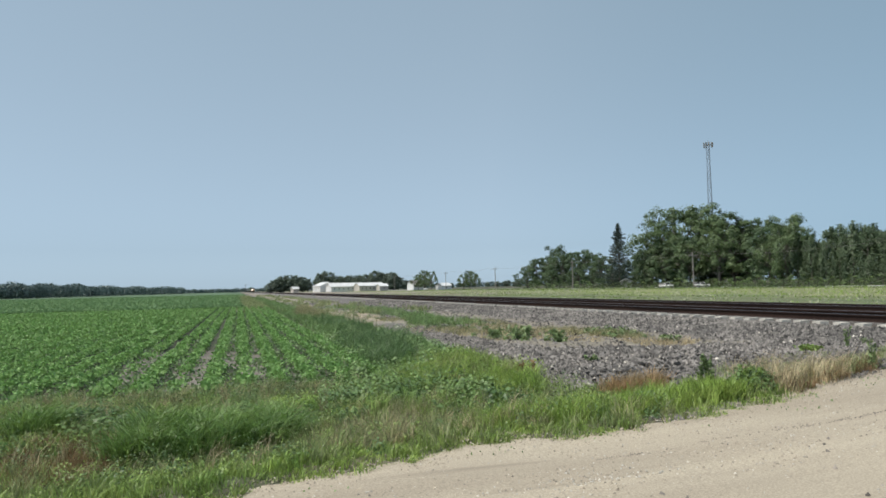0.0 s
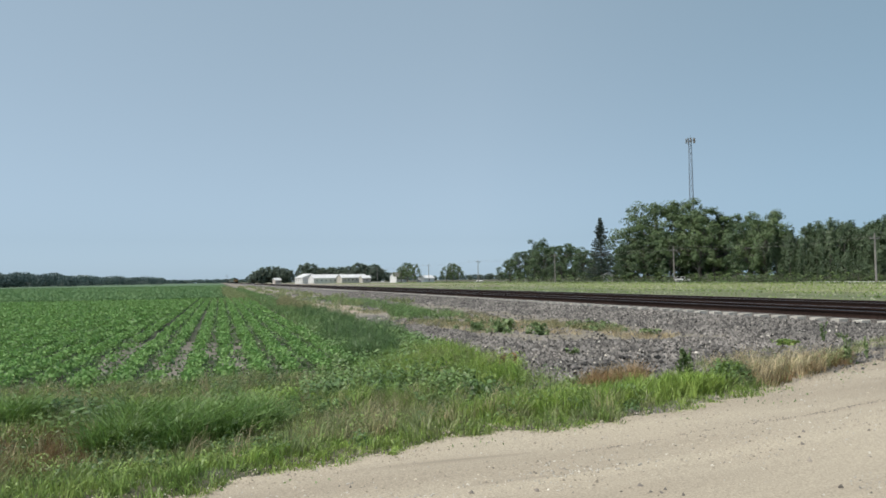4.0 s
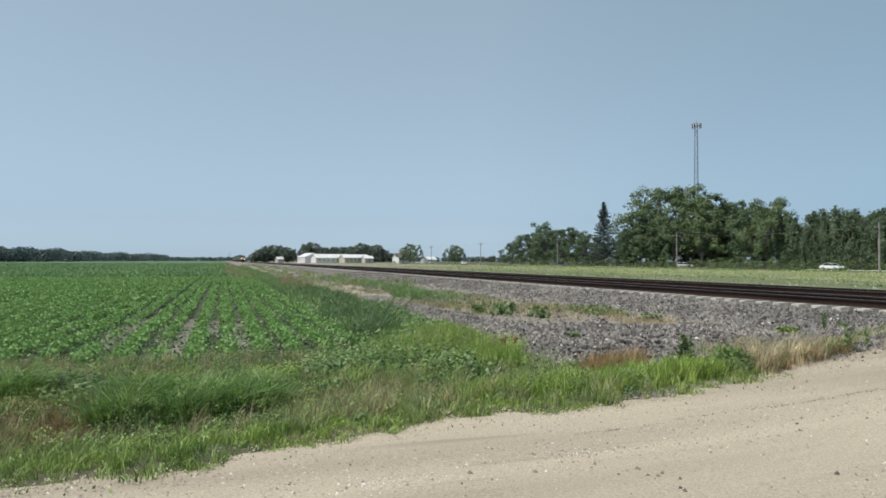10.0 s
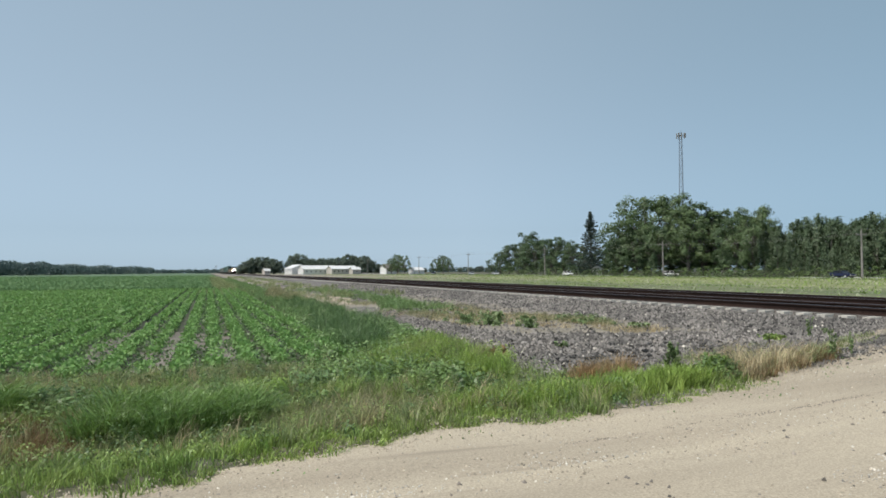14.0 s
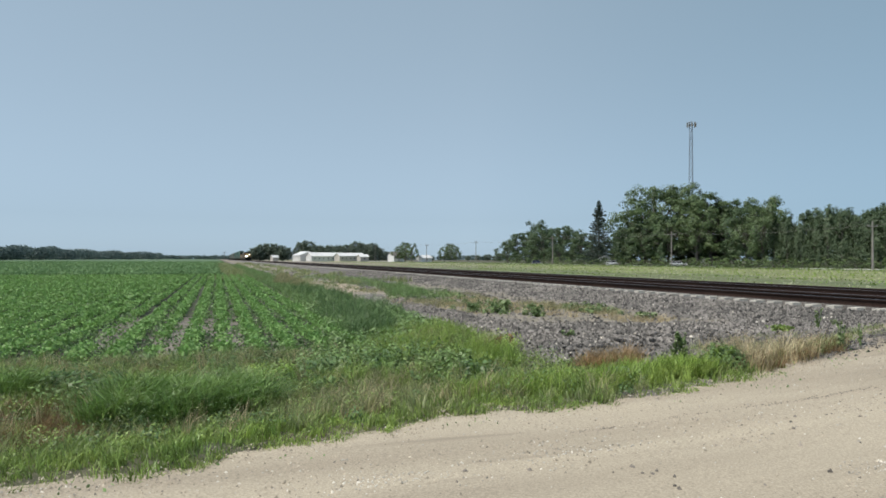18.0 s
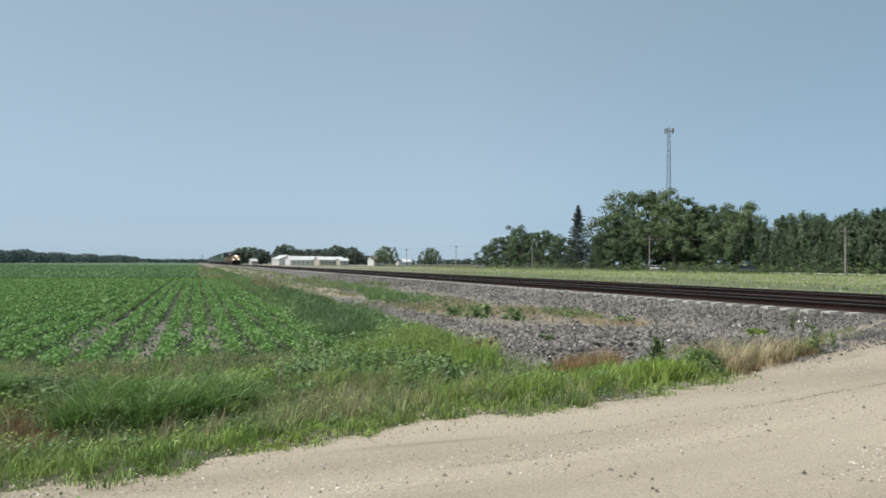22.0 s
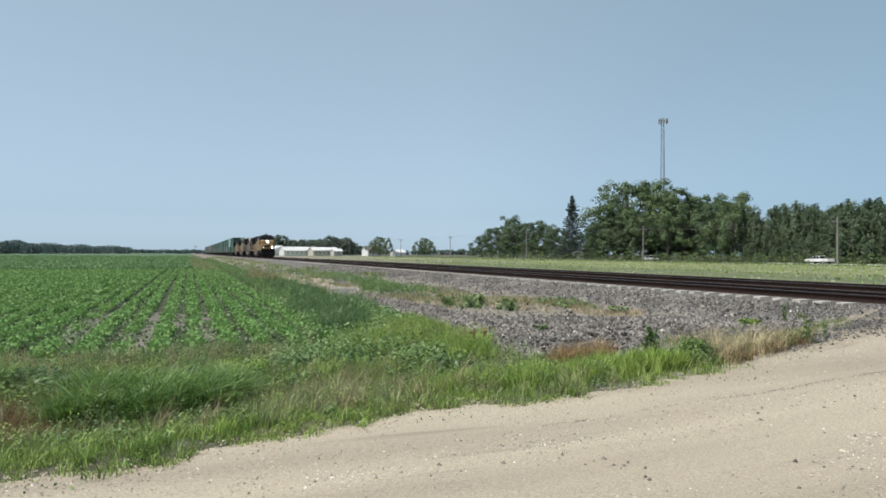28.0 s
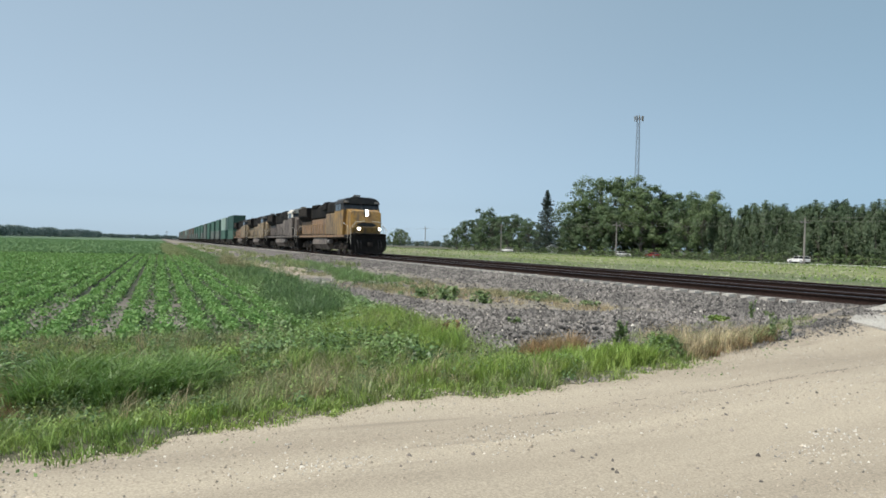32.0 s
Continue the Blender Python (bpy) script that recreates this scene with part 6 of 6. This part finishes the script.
while az < 46.4:
    sc = rt.uniform(0.28, 0.44) if az < 41 else rt.uniform(0.36, 0.52)
    put(shrub_kinds[rt.randrange(2)], *at(az, rt.uniform(98.0, 100.0)), sc * 1.7, sc, rt.uniform(0, 360), "shrubs along the highway", -0.05)
    az += rt.uniform(0.22, 0.42)
for az, sc in ((31.72, 0.95), (32.22, 0.55), (32.5, 0.9)):
    put(shrub_kinds[1], *at(az, 115.5), sc * 1.1, sc, rt.uniform(0, 360), "shrubs along the highway", -0.05)
for az, sc in ((55.2, 0.5), (52.6, 0.35), (48.6, 0.42), (48.9, 0.36)):
    put(shrub_kinds[0], *at(az, 98.5), sc * 1.3, sc, rt.uniform(0, 360), "shrubs along the highway", -0.05)
# ditch grass along the highway
n = 26000
x = np.where(rng.random(n) < 0.7, rng.uniform(95, 100.5, n), rng.uniform(113.8, 118, n))
y = 60 + 320 * rng.random(n)
stuff("highway_grass", blades("highway_grass", x, y, rng.uniform(0.1, 0.35, n), 0.10, 0.7), M["grass"], "rank green grass in the highway ditch", "grass")

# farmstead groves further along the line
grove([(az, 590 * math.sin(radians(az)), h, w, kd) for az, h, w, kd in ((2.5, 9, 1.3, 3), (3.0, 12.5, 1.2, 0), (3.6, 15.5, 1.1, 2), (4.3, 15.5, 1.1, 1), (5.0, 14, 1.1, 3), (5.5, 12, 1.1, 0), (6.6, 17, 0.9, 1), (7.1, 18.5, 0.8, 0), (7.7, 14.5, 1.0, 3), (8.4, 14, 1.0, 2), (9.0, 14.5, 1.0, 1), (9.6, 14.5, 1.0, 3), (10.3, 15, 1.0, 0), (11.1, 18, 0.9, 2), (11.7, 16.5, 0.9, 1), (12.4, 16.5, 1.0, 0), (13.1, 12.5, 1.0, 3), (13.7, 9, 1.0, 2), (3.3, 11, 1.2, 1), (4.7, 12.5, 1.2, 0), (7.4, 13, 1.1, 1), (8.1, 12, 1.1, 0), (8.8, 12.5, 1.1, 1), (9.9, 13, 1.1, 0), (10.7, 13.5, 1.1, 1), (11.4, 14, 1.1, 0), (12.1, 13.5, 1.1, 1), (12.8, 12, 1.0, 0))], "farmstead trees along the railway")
grove([(14.75, 110, 11.0, 0.9, 4), (15.3, 113, 13.5, 0.85, 0), (15.85, 112, 12.0, 0.85, 4), (18.6, 140, 10.5, 0.9, 4), (19.15, 141, 12.8, 0.85, 0), (19.65, 140, 10.5, 0.8, 4)], "single farmyard trees")
grove([(20.6, 330, 7, 1.4, 3), (21.5, 330, 8, 1.4, 0), (22.3, 330, 9, 1.4, 2), (22.9, 330, 7, 1.4, 1), (17.6, 330, 8, 1.4, 3), (23.3, 250, 8, 1.3, 0)], "distant low trees")


# ---- buildings ----
def house(name, label, az, r, w, l, wall_h, roof_h, turn, wall_mat, roof_mat, windows=3, group="farm buildings", door=True, z=-0.1):
    """A gabled building: w across, l along its own x, turned about z."""
    px, py = r * math.sin(radians(az)), r * math.cos(radians(az))
    t = thing(name, label, "building", group, pose(px, py, z, 0, 0, turn))
    bm = bmesh.new()
    prism(bm, [(-w / 2, 0), (w / 2, 0), (w / 2, wall_h), (0, wall_h + roof_h), (-w / 2, wall_h)], 0, -l / 2, l / 2)
    part("body", bm, M[wall_mat], t)
    for s in (-1, 1):
        bm = bmesh.new()
        e = 0.45
        a = Vector((0, s * (w / 2 + e), wall_h - e * roof_h / (w / 2)))
        ridge = Vector((0, 0, wall_h + roof_h + 0.02))
        vs = []
        for dz in (0.03, 0.2):
            for p in (a, ridge):
                for xx in (-l / 2 - e, l / 2 + e):
                    vs.append(bm.verts.new((xx, p.y, p.z + dz)))
        for q in ((0, 1, 3, 2), (4, 5, 7, 6), (0, 1, 5, 4), (2, 3, 7, 6), (0, 2, 6, 4), (1, 3, 7, 5)):
            bm.faces.new([vs[i] for i in q])
        bmesh.ops.recalc_face_normals(bm, faces=bm.faces[:])
        part("roof", bm, M[roof_mat], t)
    for s in (-1, 1):
        for k in range(windows):
            xx = -l / 2 + l * (k + 0.75) / (windows + 0.5)
            bm = bmesh.new()
            box(bm, (xx - 0.36, s * w / 2 - 0.02, wall_h * 0.45), (xx + 0.36, s * w / 2 + 0.05, wall_h * 0.72))
            win = part("window", bm, M["glass"], t)
            bm = bmesh.new()
            box(bm, (xx - 0.42, s * w / 2 - 0.02, wall_h * 0.41), (xx + 0.42, s * w / 2 + 0.09, wall_h * 0.45))
            part("sill", bm, M["white"], win)
    if door:
        bm = bmesh.new()
        box(bm, (l / 2 - 0.02, -1.4, 0), (l / 2 + 0.06, 1.4, min(2.8, wall_h - 0.2)))
        part("door", bm, M["tank"], t)
    return t


house("barn", "white gabled barn with a pale metal roof", 6.9, 520, 13, 20, 4.5, 2.8, 100, "white", "roof_white")
house("long_barn", "long low white barn with a pale metal roof", 8.6, 505, 12, 26, 3.8, 2.6, 12, "white", "roof_white", 7)
house("long_barn", "long low cream barn with a pale metal roof", 10.6, 495, 13, 19, 3.9, 2.2, 8, "cream", "roof_white", 6)
house("shed", "small cream shed with a white roof", 11.7, 480, 9, 6, 3.4, 1.6, 5, "cream", "roof_white", 1)
house("farm_house", "small pale farmhouse among trees", 4.45, 540, 4.6, 4.8, 3.0, 1.5, 20, "cream", "roof_white", 2)
house("farm_house", "white farmhouse with a grey gabled roof beside a tree", 14.5, 440, 6.5, 8.5, 4.4, 2.2, 25, "white", "shingle", 2)
house("white_shed", "low white shed in the farmyard", 16.9, 415, 7, 7, 2.6, 1.6, 15, "white", "roof_white", 1)
house("white_house", "small white house half hidden under the spruce", 32.05, 229, 3.4, 4.6, 2.2, 0.9, 60, "white", "roof_white", 2)
house("roadside_house", "pale house glimpsed among the tree trunks", 39.7, 188, 2.0, 4.6, 1.7, 0.6, 50, "cream", "roof_grey", 2)


def lattice_tower(az, r, h):
    px, py = r * math.sin(radians(az)), r * math.cos(radians(az))
    t = thing("communications_tower", "tall slender grey lattice tower with an antenna head", "tower", m=pose(px, py, -0.1))
    legs = [(math.cos(a), math.sin(a)) for a in (0.3, 2.39, 4.49)]

    def leg_at(k, z):
        w = 1.45 - 0.80 * z / h
        return Vector((legs[k][0] * w, legs[k][1] * w, z))

    for k in range(3):
        bm = bmesh.new()
        cyl(bm, leg_at(k, 0), leg_at(k, h), 0.17, 0.13, seg=8)
        part("leg", bm, M["galv"], t)
    n = 22
    for i in range(n):
        z0, z1 = h * i / n, h * (i + 1) / n
        for k in range(3):
            j = (k + 1) % 3
            for p, q, w in ((leg_at(k, z0), leg_at(j, z1), 0.06), (leg_at(k, z1), leg_at(j, z1), 0.05), (leg_at(j, z0), leg_at(k, z1), 0.06)):
                bm = bmesh.new()
                cyl(bm, p, q, w, seg=5)
                part("brace", bm, M["galv"], t)
    bm = bmesh.new()
    for k in range(12):
        a, b = 6.283 * k / 12, 6.283 * (k + 1) / 12
        cyl(bm, (1.6 * math.cos(a), 1.6 * math.sin(a), h - 1.2), (1.6 * math.cos(b), 1.6 * math.sin(b), h - 1.2), 0.07, seg=5)
        if k % 3 == 0:
            cyl(bm, (0, 0, h - 1.2), (1.6 * math.cos(a), 1.6 * math.sin(a), h - 1.2), 0.06, seg=5)
    part("platform", bm, M["galv"], t)
    for k in range(9):
        a = 6.283 * k / 9
        bm = bmesh.new()
        x, y = 1.75 * math.cos(a), 1.75 * math.sin(a)
        box(bm, (x - 0.17, y - 0.17, h - 2.2), (x + 0.17, y + 0.17, h - 0.2), 0.03)
        part("antenna", bm, M["tank"], t)
    bm = bmesh.new()
    cyl(bm, (0, 0, h - 1.2), (0, 0, h + 1.2), 0.06, 0.03, seg=6)
    part("mast", bm, M["galv"], t)
    return t


lattice_tower(38.78, 300, 59.6)

# a lineside mast far along the railway
t = thing("signal_mast", "slender lineside mast with a crossarm far down the railway", "mast", m=pose(5.6, 620, -0.2))
bm = bmesh.new()
cyl(bm, (0, 0, 0), (0, 0, 8.2), 0.16, 0.12, seg=8)
part("post", bm, M["pole_wood"], t)
for z in (7.6, 6.8):
    bm = bmesh.new()
    box(bm, (-1.3, -0.08, z), (1.3, 0.08, z + 0.18))
    part("crossarm", bm, M["pole_wood"], t)

# ---- woods on the skyline ----
def wood(name, label, path, n, h, leaf_size, per=46):
    P, N = [], []
    az_, r_ = np.array(path).T
    for k in range(n):
        a = rng.uniform(az_[0], az_[-1])
        r = np.interp(a, az_, r_) * rng.uniform(1.0, 1.08)
        x, y = r * math.sin(radians(a)), r * math.cos(radians(a))
        hh = h * rng.uniform(0.8, 1.04) * (1 + 0.08 * math.sin(a * 3.1))
        d = rng.normal(0, 1, (per, 3))
        d /= np.linalg.norm(d, axis=1)[:, None]
        q = np.array([x, y, hh * 0.52]) + d * np.array([hh * 0.42, hh * 0.42, hh * 0.48])
        P.append(q)
        N.append(d)
    p = np.concatenate(P)
    p[:, 2] = np.maximum(p[:, 2], 0.2)
    return stuff(name, leaves(name, p, leaf_size, 0.2, 1.1, np.concatenate(N)), M["leaf_far_haze"], label, "woods")


# the leaves of all these woods are tinted blue for distance haze
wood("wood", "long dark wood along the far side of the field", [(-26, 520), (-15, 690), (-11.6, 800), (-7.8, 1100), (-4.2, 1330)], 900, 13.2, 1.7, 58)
wood("distant_wood", "low woods on the horizon, tinted blue for haze", [(-8, 2600), (0, 2500), (4, 2400)], 330, 13.5, 3.4)
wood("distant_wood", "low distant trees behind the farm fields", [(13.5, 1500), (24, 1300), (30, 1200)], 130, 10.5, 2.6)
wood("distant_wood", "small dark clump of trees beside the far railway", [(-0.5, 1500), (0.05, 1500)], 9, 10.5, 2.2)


# ---- vehicles ----
def vehicle(kind, label, paint, z=0.0):
    """A road vehicle in its own space: -y forwards."""
    sp = {"sedan": dict(l=4.7, w=1.82, o=[(-2.35, 0.35), (-2.35, 0.68), (-2.15, 0.80), (-1.05, 0.95), (0.0, 1.0), (2.0, 1.02), (2.3, 0.92), (2.35, 0.4)], g=[(-1.0, 0.97), (-0.35, 1.42), (0.85, 1.44), (1.75, 1.02)]),
          "suv": dict(l=4.3, w=1.84, o=[(-2.15, 0.35), (-2.15, 0.72), (-1.95, 0.9), (-1.1, 1.0), (0.0, 1.02), (2.05, 1.04), (2.15, 0.85), (2.15, 0.4)], g=[(-1.0, 1.0), (-0.4, 1.52), (1.7, 1.54), (2.05, 1.04)]),
          "pickup": dict(l=5.8, w=1.98, o=[(-2.9, 0.42), (-2.9, 0.85), (-2.7, 0.98), (-1.4, 1.06), (0.9, 1.1), (2.85, 1.1), (2.9, 0.85), (2.9, 0.5)], g=[(-1.35, 1.04), (-0.6, 1.66), (0.5, 1.68), (0.85, 1.1)])}[kind]
    w = sp["w"] / 2
    t = thing({"sedan": "car", "suv": "sport_utility_car", "pickup": "pickup_truck"}[kind], label, "car", "traffic on the highway")
    bm = bmesh.new()
    prism(bm, sp["o"], 0, -w, w)
    bmesh.ops.bevel(bm, geom=bm.edges[:], offset=0.06, segments=2, affect="EDGES")
    body = part("body", bm, M[paint], t)
    bm = bmesh.new()
    g = sp["g"]
    prism(bm, [(g[0][0], g[0][1]), (g[1][0], g[1][1]), (g[2][0], g[2][1]), (g[3][0], g[3][1])], 0, -w * 0.86, w * 0.86)
    part("greenhouse", bm, M["glass"], body)
    bm = bmesh.new()
    box(bm, (-w * 0.84, g[1][0] - 0.08, g[1][1] - 0.02), (w * 0.84, g[2][0] + 0.05, g[2][1] + 0.05), 0.03)
    for s in (-1, 1):
        for q, e in ((g[0], g[1]), (g[3], g[2])):
            cyl(bm, (s * w * 0.87, q[0], q[1]), (s * w * 0.87, e[0], e[1]), 0.05, seg=6)
        ym = (g[1][0] + g[2][0]) / 2
        cyl(bm, (s * w * 0.88, ym, g[0][1]), (s * w * 0.88, ym, g[1][1]), 0.05, seg=6)
    part("roof", bm, M[paint], body)
    wb = sp["l"] * 0.29
    for yy in (-wb - 0.05, wb + 0.02):
        for s in (-1, 1):
            bm = bmesh.new()
            cyl(bm, (s * (w - 0.2), yy, 0.34), (s * (w + 0.015), yy, 0.34), 0.34, seg=18)
            wh = part("wheel", bm, M["tyre"], t)
            bm = bmesh.new()
            cyl(bm, (s * (w - 0.02), yy, 0.34), (s * (w + 0.03), yy, 0.34), 0.2, seg=14)
            part("rim", bm, M["silver"], wh)
    e = sp["l"] / 2
    for s in (-1, 1):
        bm = bmesh.new()
        box(bm, (s * (w - 0.28) - 0.18, -e - 0.02, sp["o"][1][1] - 0.14), (s * (w - 0.28) + 0.18, -e + 0.1, sp["o"][1][1] - 0.02), 0.02)
        part("headlamp", bm, M["silver"], body)
        bm = bmesh.new()
        box(bm, (s * (w - 0.2) - 0.12, e - 0.1, sp["o"][1][1] - 0.1), (s * (w - 0.2) + 0.12, e + 0.02, sp["o"][1][1] + 0.06), 0.02)
        part("tail_lamp", bm, M["red"], body)
    bm = bmesh.new()
    box(bm, (-w + 0.1, -e - 0.04, 0.34), (w - 0.1, -e + 0.12, 0.52), 0.03)
    part("bumper", bm, M["tank"], body)
    for child in t.children_recursive:
        child.data.transform(Matrix.Scale(0.88, 4))
    return t


HWY_Z = HWY_Z - 0.03
EAST, WEST = HWY - 2.0, HWY + 2.0
traffic = []
for kind, label, paint, lane, t0, ratio, rate in (
        ("sedan", "white sedan driving on the highway", "white", EAST, 2.0, 0.92, -0.25),
        ("sedan", "white sedan driving on the highway", "white", EAST, 3.5, 2.683, -0.2748),
        ("suv", "white estate car driving on the highway", "white", EAST, 13.5, 1.882, -0.2516),
        ("sedan", "pale silver car driving on the highway", "silver", EAST, 18.3, 1.22, -0.2485),
        ("suv", "silver car driving on the highway", "silver", EAST, 19.0, 1.322, -0.2411),
        ("suv", "navy blue van driving on the highway", "navy", EAST, 23.0, 0.765, -0.25),
        ("sedan", "grey car driving on the highway", "tank", EAST, 27.0, 0.923, -0.2784),
        ("sedan", "dark blue car driving on the highway", "navy", EAST, 13.0, 1.103, -0.258),
        ("pickup", "white pickup truck driving on the highway", "white", WEST, 28.0, 0.842, 0.2537),
        ("sedan", "red car driving on the highway", "red", WEST, 30.5, 0.824, 0.24),
        ("suv", "white sport utility car driving on the highway", "white", WEST, 32.0, 0.818, 0.23)):
    traffic.append((vehicle(kind, label, paint), lane, t0, ratio, rate, 0 if rate < 0 else 180))
parked = vehicle("suv", "white car parked under the roadside trees", "white")
parked.matrix_basis = pose(*at(37.85, 114.0), -0.02, 0, 0, 70)
tagged(parked, group="parked cars")

# ---- level crossing ----
bm = bmesh.new()
corner = [(10.6, -4.0), (10.85, 7.2), (11.3, 8.2), (12.6, 8.9), (13.95, 9.25), (13.95, -4.0)]
topz = lambda x: 0.42 + (x - 10.6) * 0.072
up = [bm.verts.new((x, y, topz(x))) for x, y in corner]
down = [bm.verts.new((x, y, topz(x) - 0.3)) for x, y in corner]
bm.faces.new(up)
for k in range(len(corner)):
    j = (k + 1) % len(corner)
    bm.faces.new((up[k], down[k], down[j], up[j]))
bmesh.ops.recalc_face_normals(bm, faces=bm.faces[:])
tagged(part("crossing_apron", bm, M["slab"], None), "pale concrete approach slab at the level crossing", "pavement", kind="structure")
for xx, ww in ((TRACK, 0.62), (TRACK_2, 0.62), ((TRACK + TRACK_2) / 2, 1.1)):
    bm = bmesh.new()
    box(bm, (xx - ww, -4.0, 0.45), (xx + ww, 8.3, 0.69), 0.01)
    tagged(part("crossing_panel", bm, M["concrete"], None), "grey concrete crossing panel between the rails", "pavement", kind="structure")


# ---- what moves ----
def train_front(t):
    return TRACK * (3.3705 + 1.4941 * (32.0 - t))


def motions():
    for ob, back, z in consist:
        walk(ob, [(t, pose(TRACK, train_front(t) + back, RAIL + z)) for t in (0.0, 16.0, 32.0)])
    for ob, lane, t0, ratio, rate, turn in traffic:
        walk(ob, [(t, pose(lane, lane * (ratio + rate * (t - t0)), HWY_Z, 0, 0, turn)) for t in (0.0, 16.0, 32.0)])


motions()
